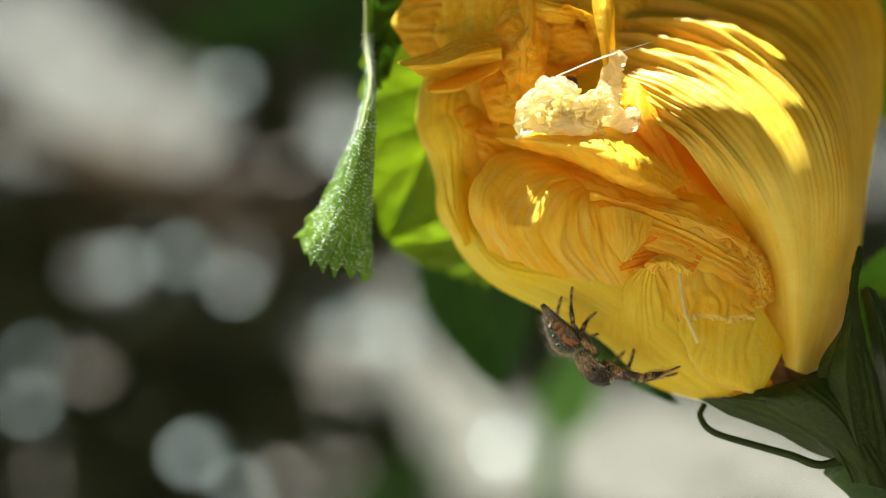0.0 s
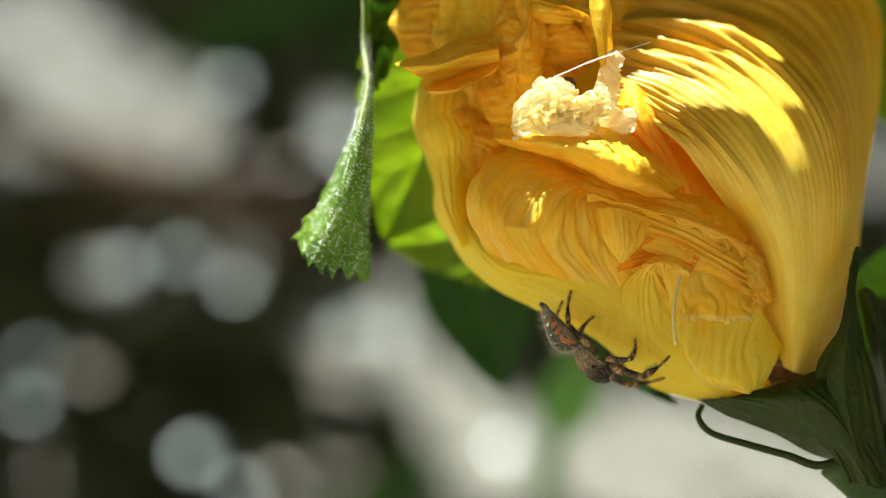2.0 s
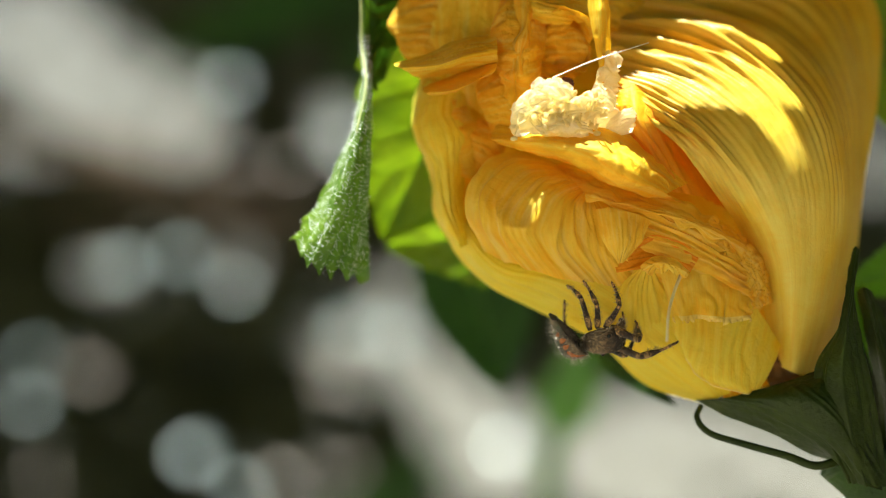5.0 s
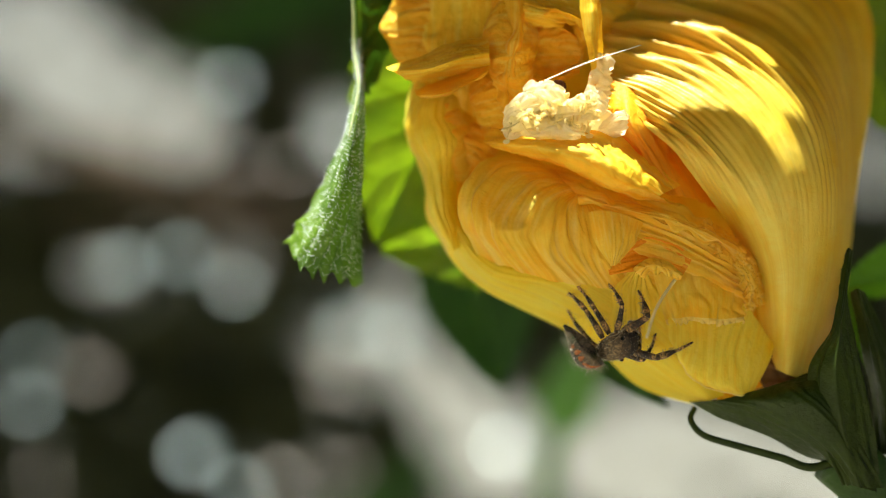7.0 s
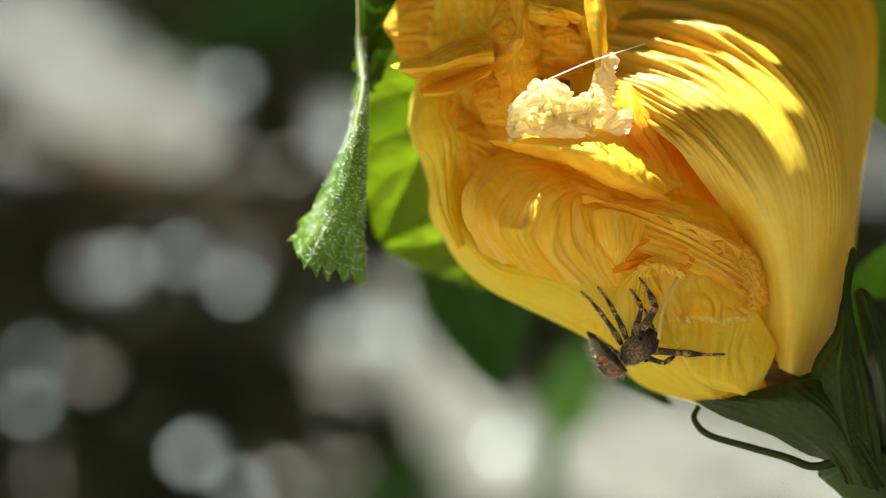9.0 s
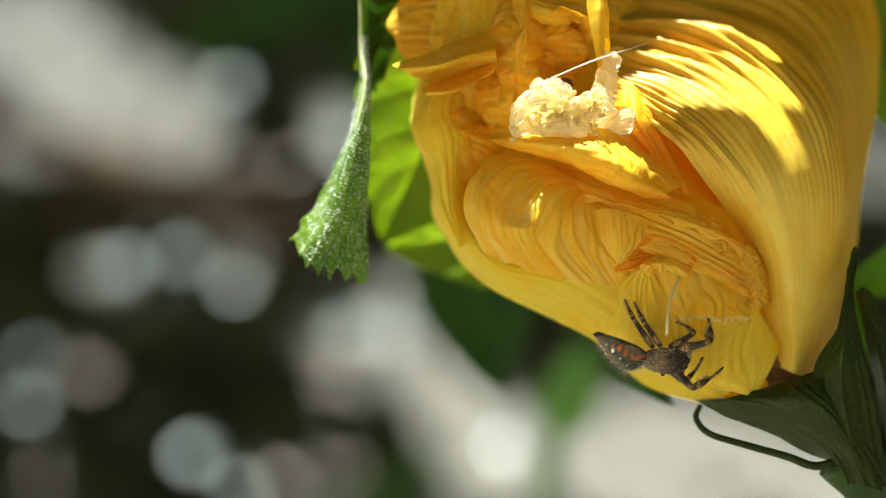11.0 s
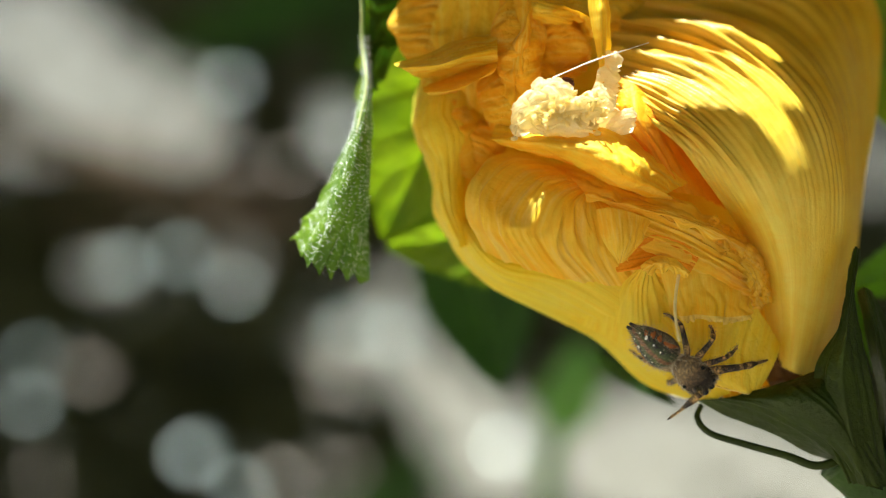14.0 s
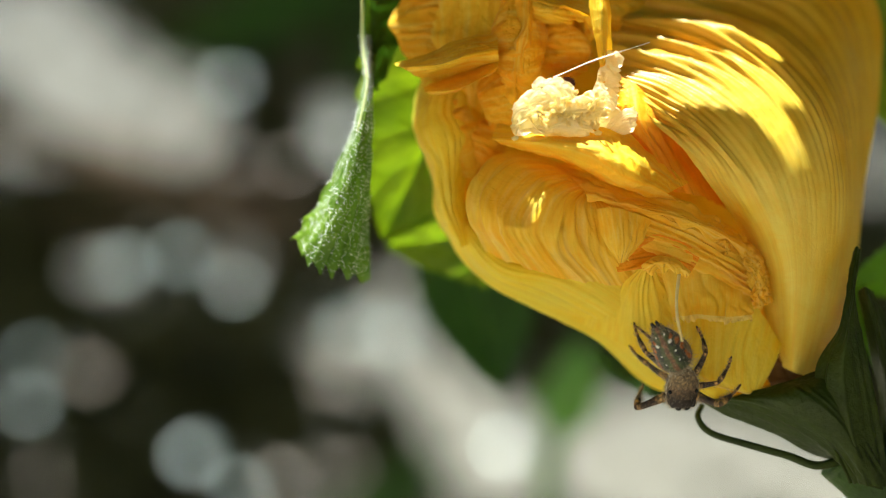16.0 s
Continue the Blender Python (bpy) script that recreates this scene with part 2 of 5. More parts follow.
def sheet_part(name, g, material, parent, label="", thick=0.0):
    """A grid in millimetres about HEART as one mesh under a thing."""
    nu, nv = g.shape[:2]
    base = parent.matrix_basis.translation if parent else Vector((0, 0, 0))
    v = g.reshape(-1, 3) * MM + np.array(HEART - base)
    f = [(i * nv + j, i * nv + j + 1, (i + 1) * nv + j + 1, (i + 1) * nv + j) for i in range(nu - 1) for j in range(nv - 1)]
    uu, vv = np.meshgrid(np.linspace(0, 1, nu), np.linspace(0, 1, nv), indexing="ij")
    uv = np.stack([vv.ravel(), uu.ravel()], 1)
    ob = link_part(name, mesh_of(name, v, f, material, uv), parent, label)
    if thick:
        m = ob.modifiers.new("thickness", "SOLIDIFY")
        m.thickness = thick * MM
        m.offset = 0
    return ob


def tube_mesh(pts, radii, sides=8, squash=1.0):
    """Vertices and faces of a round, tapered rod along a curve, closed at its ends."""
    pts = np.array(pts, float)
    t = np.gradient(pts, axis=0)
    t /= np.maximum(np.linalg.norm(t, axis=1, keepdims=True), 1e-9)
    ref = np.array([0.13, 0.97, 0.21])
    verts, faces = [], []
    for k in range(len(pts)):
        a = np.cross(t[k], ref)
        a /= np.linalg.norm(a)
        b = np.cross(t[k], a)
        for s in range(sides):
            w = 2 * math.pi * s / sides
            verts.append(pts[k] + radii[k] * (math.cos(w) * a + squash * math.sin(w) * b))
    for k in range(len(pts) - 1):
        for s in range(sides):
            s2 = (s + 1) % sides
            faces.append((k * sides + s, k * sides + s2, (k + 1) * sides + s2, (k + 1) * sides + s))
    faces.append(tuple(range(sides))[::-1])
    faces.append(tuple((len(pts) - 1) * sides + s for s in range(sides)))
    return verts, faces


def tube_part(name, points, r0, r1, material, parent, n=24, sides=10, label="", squash=1.0):
    pts = spline(points, n)
    v, f = tube_mesh(pts, np.linspace(r0, r1, n), sides, squash)
    base = parent.matrix_basis.translation if parent else Vector((0, 0, 0))
    v = [tuple(np.array(p) * MM + np.array(HEART - base)) for p in v]
    return link_part(name, mesh_of(name, v, f, material), parent, label)


def thing(name, p, label, category, group=""):
    e = new(name)
    e.empty_display_size = 0.005
    e.matrix_basis = Matrix.Translation(at(p))
    return tagged(e, label, category, group)


# ---- setting ----
def flat_sheet(name, corners, material):
    me = bpy.data.meshes.new(name)
    me.from_pydata(corners, [], [tuple(range(len(corners)))])
    me.materials.append(material)
    return tagged(new(name, me), kind="structure")


def block(name, lo, hi, material):
    bm = bmesh.new()
    bmesh.ops.create_cube(bm, size=1)
    for v in bm.verts:
        for k in range(3):
            v.co[k] = lo[k] if v.co[k] < 0 else hi[k]
    bmesh.ops.bevel(bm, geom=bm.edges[:], offset=0.02, segments=2, affect="EDGES")
    me = bpy.data.meshes.new(name)
    bm.to_mesh(me)
    bm.free()
    me.materials.append(material)
    return tagged(new(name, me), kind="structure")


ground = flat_sheet("ground", [(-200, -200, 0), (200, -200, 0), (200, 200, 0), (-200, 200, 0)], SOIL)
tagged(ground, "unseen sandy garden soil, paled to bounce light upward", "ground")
wall = block("wall_garden", (-4, 3.6, 0), (4, 3.8, 1.9), WALL)
tagged(wall, "pale limewashed garden wall behind the shrubs", "wall")
# Unseen walls on three sides, added to hold back light from the low sky.
for name, lo, hi in [("wall_west", (-4.2, -3.8, 0), (-4, 3.8, 2.6)), ("wall_east", (4, -3.8, 0), (4.2, 3.8, 2.6)), ("wall_south", (-4, -3.8, 0), (4, -3.6, 2.6))]:
    tagged(block(name, lo, hi, BLOCKER_STONE), "unseen dark stone wall added to hold back sky light", "wall")


# ---- foliage behind and above ----
def leaf_cloud(places, rng):
    """Vertices and faces of many small folded leaves; places: (centre, length) in metres."""
    stations = [(0.0, 0.02), (0.25, 0.36), (0.55, 0.40), (0.8, 0.22), (1.0, 0.01)]
    verts, faces = [], []
    for c, size in places:
        turn = Euler((rng.uniform(-0.9, 0.9), rng.uniform(-0.9, 0.9), rng.uniform(0, 6.28))).to_matrix()
        turn = Euler((rng.uniform(0.5, 1.6), 0, 0)).to_matrix() @ turn
        b = len(verts)
        for s, w in stations:
            for k in (-1, 0, 1):
                p = Vector((k * w, s - 0.5, abs(k) * w * 0.35 - 0.25 * (s - 0.4) ** 2)) * size
                verts.append(tuple(turn @ p + c))
        for i in range(4):
            for k in (0, 1):
                a = b + i * 3 + k
                faces.append((a, a + 1, a + 4, a + 3))
    return verts, faces


# openings in the shrub through which the pale wall shows: centre, half sizes, share of light let through
GAPS_A = [(205, 185, 165, 95, 0.9), (45, 60, 120, 95, 0.85), (330, 235, 45, 50, 0.97), (130, 110, 90, 60, 0.95), (600, 250, 40, 65, 0.6), (290, 470, 160, 60, 0.2), (610, 560, 40, 60, 0.4), (590, 650, 60, 70, 0.55), (120, 690, 120, 90, 0.06)]
GAPS_B = [(685, 545, 40, 70, 0.75), (735, 640, 50, 75, 0.8), (820, 735, 80, 70, 0.9), (890, 815, 90, 80, 0.97), (1210, 830, 225, 110, 0.97),
          (1150, 745, 140, 35, 0.97), (1550, 290, 35, 55, 0.9), (1490, 870, 120, 60, 0.97), (60, 265, 120, 22, 0.6), (540, 850, 90, 40, 0.12)]
SPAN = 0.08 / 1568
COVER = 5.0


def openness(px, py, margin):
    best = 0.0
    for x, y, rx, ry, o in GAPS_A + GAPS_B:
        if ((px - x) / (rx + margin)) ** 2 + ((py - y) / (ry + margin)) ** 2 < 1:
            best = max(best, 1 + math.log(o) / COVER)
    return best


# pale and beige leaves added before the shrub as blurred discs of light: place and size
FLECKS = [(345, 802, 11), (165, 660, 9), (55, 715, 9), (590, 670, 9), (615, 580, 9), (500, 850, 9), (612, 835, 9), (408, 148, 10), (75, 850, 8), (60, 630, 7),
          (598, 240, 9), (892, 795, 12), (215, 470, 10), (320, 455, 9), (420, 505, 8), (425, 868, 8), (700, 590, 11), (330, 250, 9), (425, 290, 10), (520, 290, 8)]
BEIGE = (1, 3, 5, 6, 8, 17, 18, 19)


def fleck_place(px, py):
    k = 0.92 / 0.16 * SPAN
    return Vector(((px - 784) * k, 0.76, 1.0 + (441 - py) * k))


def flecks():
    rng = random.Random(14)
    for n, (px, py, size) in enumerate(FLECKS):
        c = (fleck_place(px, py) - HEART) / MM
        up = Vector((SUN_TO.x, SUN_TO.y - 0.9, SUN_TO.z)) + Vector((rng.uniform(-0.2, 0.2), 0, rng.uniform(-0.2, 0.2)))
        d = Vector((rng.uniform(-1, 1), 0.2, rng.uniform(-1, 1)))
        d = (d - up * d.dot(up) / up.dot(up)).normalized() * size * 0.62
        leaf_thing(c - d, c + d, size * 0.5, up, BEIGE_DISC if n in BEIGE else PALE_DISC, "added beige leaf coloured as a blurred disc of light" if n in BEIGE else "added pale leaf coloured as a blurred disc of light", group="sunlit leaves of the shrub", nu=30, nv=13, vein=0.2)


def shrub():
    rng = random.Random(5)
    places = []
    while len(places) < 9000:
        d = rng.uniform(0.85, 1.35)
        px, py = rng.uniform(-250, 1800), rng.uniform(-250, 1130)
        if rng.random() < openness(px, py, 18):
            continue
        k = (0.16 + d) / 0.16 * SPAN
        places.append((Vector(((px - 784) * k, d, 1.0 + (441 - py) * k)), rng.uniform(0.016, 0.034)))
    while len(places) < 11000:
        c = Vector((rng.uniform(-1.2, 1.2), rng.uniform(0.85, 1.35), rng.uniform(0.05, 1.9)))
        k = 0.16 / (0.16 + c.y) / SPAN
        if abs(c.x * k) < 1000 and abs((c.z - 1) * k) < 680:
            continue
        places.append((c, rng.uniform(0.03, 0.06)))
    v, f = leaf_cloud(places, rng)
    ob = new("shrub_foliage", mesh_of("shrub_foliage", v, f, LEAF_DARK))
    return tagged(ob, "dark green shrub foliage with pale gaps, far out of focus", "shrub", kind="stuff")


shrub()


def shrub_stems():
    """Brown stems that carry the shrub's leaves."""
    for pts, r in [([(-282.5, 820, 78.4), (-198.1, 820, 55.9), (-143.3, 830, 38.8), (-72.1, 850, 22.2)], 9),
                   ([(-285.3, 900, 37.5), (-190.6, 900, 20.6), (-102.8, 900, 7.1), (39.9, 920, -10)], 8),
                   ([(-167.9, 1000, -169.8), (-134.6, 1000, -58.8), (-97.7, 1000, 52.2), (-82.9, 1000, 200.1)], 9)]:
        t = thing("shrub_stem", pts[0], "brown woody shrub stem among dark leaves", "stem", "stems of the shrub")
        tube_part("stem", pts, r, r * 0.7, BARK, t, 24, 10)
    t = thing("shrub_stem", (470, 1050, -1000), "upright brown shrub stem standing in the soil", "stem", "stems of the shrub")
    tube_part("stem", [(470, 1050, -1010), (440, 1050, -500), (490, 1060, 0), (440, 1050, 700)], 16, 8, BARK, t, 24, 10)


shrub_stems()


def shade_tree():
    """An unseen tree beside the path, added for the shade of its crown."""
    rng = random.Random(9)
    tree = new("tree")
    tree.matrix_basis = Matrix.Translation((1.25, 1.9, 0))
    tagged(tree, "unseen leafy tree with a brown trunk, added to shade the garden", "tree")
    places = []
    hole = HEART + Vector((0.015, 0, 0)) + SUN_TO * (1.2 / SUN_TO.z)
    spots = [fleck_place(a, b) for a, b, _ in FLECKS]
    lit = [q + SUN_TO * ((2.2 - q.z) / SUN_TO.z) for q in spots]
    while len(places) < 8200:
        c = Vector((rng.uniform(-2.1, 2.0), rng.uniform(-2.6, 3.35), rng.uniform(2.0, 2.9)))
        r = math.hypot(c.x / 2.0, (c.y - 0.4) / 3.0)
        if r > 1.0 + 0.25 * noise.noise(c * 1.6) or c.z > 2.9 - 0.55 * r * r or c.y > 2.9:
            continue
        e = c - SUN_TO * ((c.z - 2.2) / SUN_TO.z)
        if (e.xy - hole.xy).length < 0.09 or any((e.xy - q.xy).length < 0.055 for q in lit):
            continue
        places.append((c - Vector((1.25, 1.9, 0)), rng.uniform(0.07, 0.13)))
    v, f = leaf_cloud(places, rng)
    link_part("crown", mesh_of("crown", v, f, LEAF_DARK), tree, "dense green crown")
    v, f = tube_mesh(spline([(0, 0, -0.02), (0.05, 0.02, 0.9), (-0.05, 0.0, 1.7), (-0.3, -0.2, 2.3)], 20), np.linspace(0.11, 0.05, 20), 14)
    link_part("trunk", mesh_of("trunk", [tuple(p) for p in v], f, BARK), tree)
    for end in [(-1.2, -1.4, 2.5), (-2.4, -0.8, 2.45), (-2.2, 0.5, 2.5), (-0.9, 1.1, 2.5), (0.3, -1.8, 2.4), (0.4, 0.6, 2.4)]:
        v, f = tube_mesh(spline([(-0.02, 0, 1.55), (end[0] * 0.4, end[1] * 0.4, 2.15), end], 16), np.linspace(0.05, 0.012, 16), 8)
        link_part("limb", mesh_of("limb", [tuple(p) for p in v], f, BARK), tree)


shade_tree()


# ---- leaves of the hibiscus ----
def leaf_blade(base, tip, half, up, cup=0.15, teeth=11, tooth=0.06, vein=0.25, droop=0.0, nu=110, nv=37, seed=1.0):
    """A toothed, veined blade from its stalk to its tip, in millimetres about HEART."""
    base, tip = Vector(base), Vector(tip)
    y = tip - base
    length = y.length
    y.normalize()
    x = y.cross(Vector(up)).normalized()
    z = x.cross(y)
    g = np.zeros((nu, nv, 3))
    for i in range(nu):
        s = i / (nu - 1)
        w = half * max(0.012, math.sin(math.pi * s ** 0.75) ** 0.75 * (1 - 0.25 * s))
        w *= 1 + tooth * (((s * teeth) % 1.0) - 0.5) * 2
        for j in range(nv):
            v = 2 * j / (nv - 1) - 1
            ridge = ((s * 7 - abs(v) * 1.6) % 1.0)
            h = cup * half * v * v - droop * length * s * s
            h += vein * (0.5 * math.sin(math.pi * ridge) ** 0.6 - 0.6 * math.exp(-(v * 14) ** 2))
            h += vein * 0.8 * noise.noise(Vector((s * 5, v * 3, seed)))
            g[i, j] = base + y * (s * length) + x * (w * v) + z * h
    return g


def leaf_thing(base, tip, half, up, material, label, stalk=None, group="", **kw):
    t = thing("hibiscus_leaf", base, label, "leaf", group)
    g = leaf_blade(base, tip, half, up, **kw)
    sheet_part("blade", g, material, t)
    mid = g[:, g.shape[1] // 2]
    side = np.array(Vector(up).normalized()) * 0.12
    tube_part("midrib", [tuple(p - side) for p in mid[::10]], 0.34, 0.1, BRACT, t, 30, 8)
    if stalk:
        tube_part("stalk", [stalk, (Vector(stalk) + Vector(base)) / 2 + Vector((0, 0, 1.5)), base], 0.9, 0.7, BRACT, t)
    return t


# unseen leaves added above the flower to shape the patch of sun on it
OVER = [((0, 3.5, 74), (26, 0, 72), 10.0, "mouth"), ((17.5, -13.2, 69), (33.5, -10.4, 68), 5.3, "small"), ((8, 9.5, 72), (62, 2, 71), 9.5, "back"), ((-6, -24, 70), (64, -20, 72), 11.4, "front"), ((44.2, -30, 71), (38.6, 26, 71), 10.5, "right"), ((4, 10, 77), (2, -30, 70), 5.6, "left")]
for b, e, hw, kind in OVER:
    shift = Vector((SUN_TO.x, SUN_TO.y, 0)) / SUN_TO.z * 72
    leaf_thing(Vector(b) + shift, Vector(e) + shift, hw, (0, 0, 1), CALYX, "unseen dark green toothed leaf added above the flower to shape its light", group="leaves above the flower", cup=0.05, tooth=0.16 if kind == "right" else 0.03, teeth=23 if kind == "right" else 9)
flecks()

# More unseen leaves, added to cut the sky light on the upper petals.
for b, e, hw in [((30, 30, 52), (80, 6, 44), 13), ((60, 20, 66), (92, -26, 52), 14), ((-30, 40, 60), (30, 34, 48), 13), ((48, 34, 30), (78, 24, -4), 9), ((-35, 58, 66), (50, 62, 60), 22),
                 ((74, -12, 36), (29, -2, 27), 19), ((66, -62, 46), (2, -34, 33), 15),
                 ((62, -30, 38), (40, 22, 32), 9), ((84, -64, 30), (44, -24, 34), 13), ((70, 34, 44), (26, 12, 33), 12),
                 ((86, -96, 40), (30, -44, 30), 17), ((70, -40, 50), (20, -62, 46), 14), ((92, -30, 12), (62, -20, 40), 12)]:
    leaf_thing(b, e, hw, (0, -0.2, 1), CALYX, "unseen dark green toothed leaf added above the flower to shape its light", group="leaves above the flower", cup=0.12)

def shading_foliage():
    """Unseen leaves of the same plant, added as shade; thick on the flower's right and above it, clear of the lens and
    of the sun's way to the flower.
    """
    rng = random.Random(17)
    places = []
    while len(places) < 1500:
        c = Vector((rng.uniform(-0.28, 0.55), rng.uniform(-0.14, 0.4), rng.uniform(0.72, 1.4)))
        q = c - HEART - Vector((0.015, 0, 0))
        d = c.y + 0.16
        if abs(c.x) < 0.27 * d + 0.05 and -0.3 < c.z - 1.0 < 0.16 * d + 0.035:
            continue
        if (q - SUN_TO * q.dot(SUN_TO)).length < 0.052 and q.z > 0 or (c.x < 0.05 and c.z < 1.12):
            continue
        places.append((c, rng.uniform(0.03, 0.06)))
    v, f = leaf_cloud(places, rng)
    ob = new("hibiscus_foliage", mesh_of("hibiscus_foliage", v, f, LEAF_DARK))
    return tagged(ob, "unseen dark green leaves added around the flower as shade", "foliage", kind="stuff")


shading_foliage()

# ---- the flower ----
PIVOT = (34, 0, -19.1)
flower = thing("hibiscus_flower", PIVOT, "closed wilting yellow hibiscus flower with crumpled petals", "flower")

back = loft([[(26.1, 2, -12.9), (19, 3, -6.2), (8.1, 3, -0.5), (0.8, 3, 4.7), (-1.2, 3, 10.4), (-1.3, 4, 17.3)],
             [(25.8, 0, -13.5), (18.9, 2, -6.1), (10.2, 4, 1.1), (4, 5, 8.5), (3, 6, 16.5), (2.4, 6, 24.9)],
             [(28.4, 0, -12.7), (23.3, 4, -3.1), (17.9, 7, 5.9), (12.6, 8, 14), (10.5, 8, 20.4), (9.4, 8, 26.8)],
             [(31.6, 1, -11.8), (29.3, 5, -0.5), (26, 8, 8.6), (22.4, 9, 16.8), (20.3, 9, 23.8), (19.7, 9, 28.1)],
             [(34.6, 3, -11.4), (37.4, 6, -0.5), (37.8, 8, 8.6), (37.5, 9, 16.8), (35.9, 9, 23.8), (35.4, 9, 28.1)]], 70, 70)
sheet_part("petal", rumple(back, 16, 0.35, crease=0.15, crease_size=5, seed=2.0), PETAL_DEEP, flower, "orange inner side of the back petal")

right = loft([[(34.7, 2, -11.9), (38.3, 5, -4.2), (39.8, 6, 6.5), (41.4, 7, 15), (41.2, 8, 23), (37, 8, 28.5)],
              [(33.1, -2, -11.4), (35.4, -3, -3), (35.8, -4, 6), (34, -3, 13.5), (28.5, 1, 19.8), (20, 4, 23)],
              [(31.4, -4, -10.9), (32.2, -6, -1.4), (31.3, -8, 6.5), (28.3, -6.5, 12.5), (23, -3, 16.8), (16, 1, 19)],
              [(30.6, -3, -10.5), (29.7, -6, -1.4), (26.6, -9, 5.2), (23.2, -8.5, 9.8), (19.2, -6, 13), (14.2, -3, 15.5)],
              [(30.2, 0, -10.2), (27.5, -2, 0.1), (22.9, -6, 6.4), (20.5, -7.4, 9.2), (17.5, -7, 11.6), (13.6, -4.5, 13)]], 150, 170)
right = rumple(right, 8, 0.65, seed=31.0, start=1.7)
sheet_part("petal", rumple(right, 34, 0.5, crease=0.05, crease_size=4, seed=1.0, start=1.5), PETAL_RIB, flower, "ribbed yellow outer petal")

lower = loft([[(23.7, 1, -13.9), (18.7, 0.5, -12.2), (14.1, 0.5, -8.2), (8.5, 0.5, -5.4), (4.2, 1, -3.1), (1.2, 2, 0.1), (-0.7, 3, 5.2)],
              [(24.4, -2.5, -13.3), (20.2, -4, -9.4), (15.7, -4, -5.7), (10.7, -4, -2.9), (5.3, -3, -1.5), (2.2, -1, 2.1), (0.1, 1, 6.2)],
              [(25.8, -3, -12.7), (22.7, -4, -6.9), (18.1, -5, -2.4), (13.7, -4.5, 0), (7.4, -1, 0.1), (2.9, 2, 3.2), (1.6, 4, 7.4)]], 100, 70)
sheet_part("petal", rumple(lower, 7, 0.12, crease=0.05, crease_size=4, seed=3.0), PETAL_OUT, flower, "smooth yellow lower petal")

rim = loft([[(1.3, 2, -0.2), (-0.6, 2, 3.2), (-1, 2, 6.8), (-2.4, 2, 10.4), (-2.5, 3, 13), (-1.9, 4, 15.7)],
            [(1.7, -2, 0.1), (0.1, -3, 3.6), (-0.3, -3, 7.1), (-1.2, -3, 10.1), (-1.6, -2, 12.6), (-1, 0, 15.4)],
            [(2.6, -1, 0.6), (1.4, -2, 4.1), (1.2, -3, 7.6), (1, -4, 10), (0.3, -3, 12.6), (0.8, -1, 15.3)],
            [(2.9, 3, 1.1), (2.4, 3, 4.7), (2.5, 1, 7.8), (3.1, 0, 10.3), (2.9, 0, 12.8), (3.4, 1, 16)]], 70, 60)
sheet_part("petal", rumple(rim, 7, 0.2, crease=0.25, crease_size=4, seed=13.0), PETAL_OUT, flower, "creased yellow petal turned inwards")

roll = loft([[(11.5, 0, 7.8), (5.8, -2, 8.7), (3, -5, 6.5), (2.4, -5, 3.3), (4.2, -2, -0.2)],
             [(11.8, -3, 6.9), (7.6, -7, 7), (4.9, -9, 4.4), (4.9, -9, 1.5), (7.2, -5, -1.5)],
             [(12.2, -5, 6.1), (9.4, -9, 5.3), (7.5, -10.2, 2.9), (7.7, -9.6, 0.5), (10.1, -6, -2.5)],
             [(12.6, -6, 5.3), (11.1, -9, 4.3), (10.5, -9.8, 2), (10.9, -8.6, -0.4), (13.1, -5.6, -2.9)],
             [(13, -6.4, 4.8), (13, -8.2, 3.3), (13.3, -8, 1), (14, -7, -1), (15.4, -5, -3.1)],
             [(13.6, -6.6, 4.5), (14.8, -7.8, 3.1), (15.6, -7.4, 1), (16.3, -6.6, -0.9), (17.6, -4.8, -2.7)]], 90, 130)
sheet_part("petal", rumple(rumple(roll, 6, 0.5, crease=0.16, crease_size=5, seed=4.4, start=2.0), 20, 0.08, seed=4.0), PETAL_MID, flower, "rolled yellow petal lip with fine folds")

crepe = loft([[(10.1, -2, 7.9), (14.8, -3, 7.1), (19.8, -3.5, 5), (25.3, -3, 2.6), (29.8, -2, -1.5)],
              [(11.1, -6, 6.2), (15.4, -7, 4.7), (20.8, -7, 2.7), (25.8, -6, 0), (29.7, -3, -3)],
              [(12.5, -7, 4.4), (16.3, -7.5, 2.5), (21.2, -7.5, 0.5), (25.7, -6.5, -1.9), (29.3, -3.5, -3.9)],
              [(13.6, -5.5, 1), (17, -6, -0.4), (21.4, -6, -1.9), (25.4, -5.5, -3.6), (28.7, -3.5, -4.9)],
              [(14.4, -4.5, -2.4), (17.6, -5, -2.4), (21.5, -5, -3.7), (25.1, -4.5, -4.9), (28.1, -3, -5.7)]], 150, 110)
sheet_part("petal", rumple(rumple(crepe, 9, 0.55, crease=0.42, crease_size=4.5, seed=5.5), 0, 0, crease=0.11, crease_size=1.7, seed=5.9), PETAL_MID, flower, "crumpled golden petal, creased like crepe")

frill = loft([[(18.8, -5.5, -0.7), (21.5, -5.5, -0.9), (25, -5, -1.9), (28.1, -3, -4.5)],
              [(19.5, -5.5, -2.9), (21.9, -6.2, -3.4), (24.8, -6, -3.9), (27.9, -4, -5.2)],
              [(20.2, -5.5, -5.9), (22.1, -6.2, -5.6), (24.8, -6.2, -5.8), (27.7, -4.4, -5.7)]], 80, 50)
frill = rumple(frill, 4, 0.22, axis="u", crease=0.14, crease_size=3.5, ruffle=0.6, waves=3, seed=6.5)
sheet_part("petal", frill, PETAL_CROSS, flower, "frilled petal edge with a pale rim")


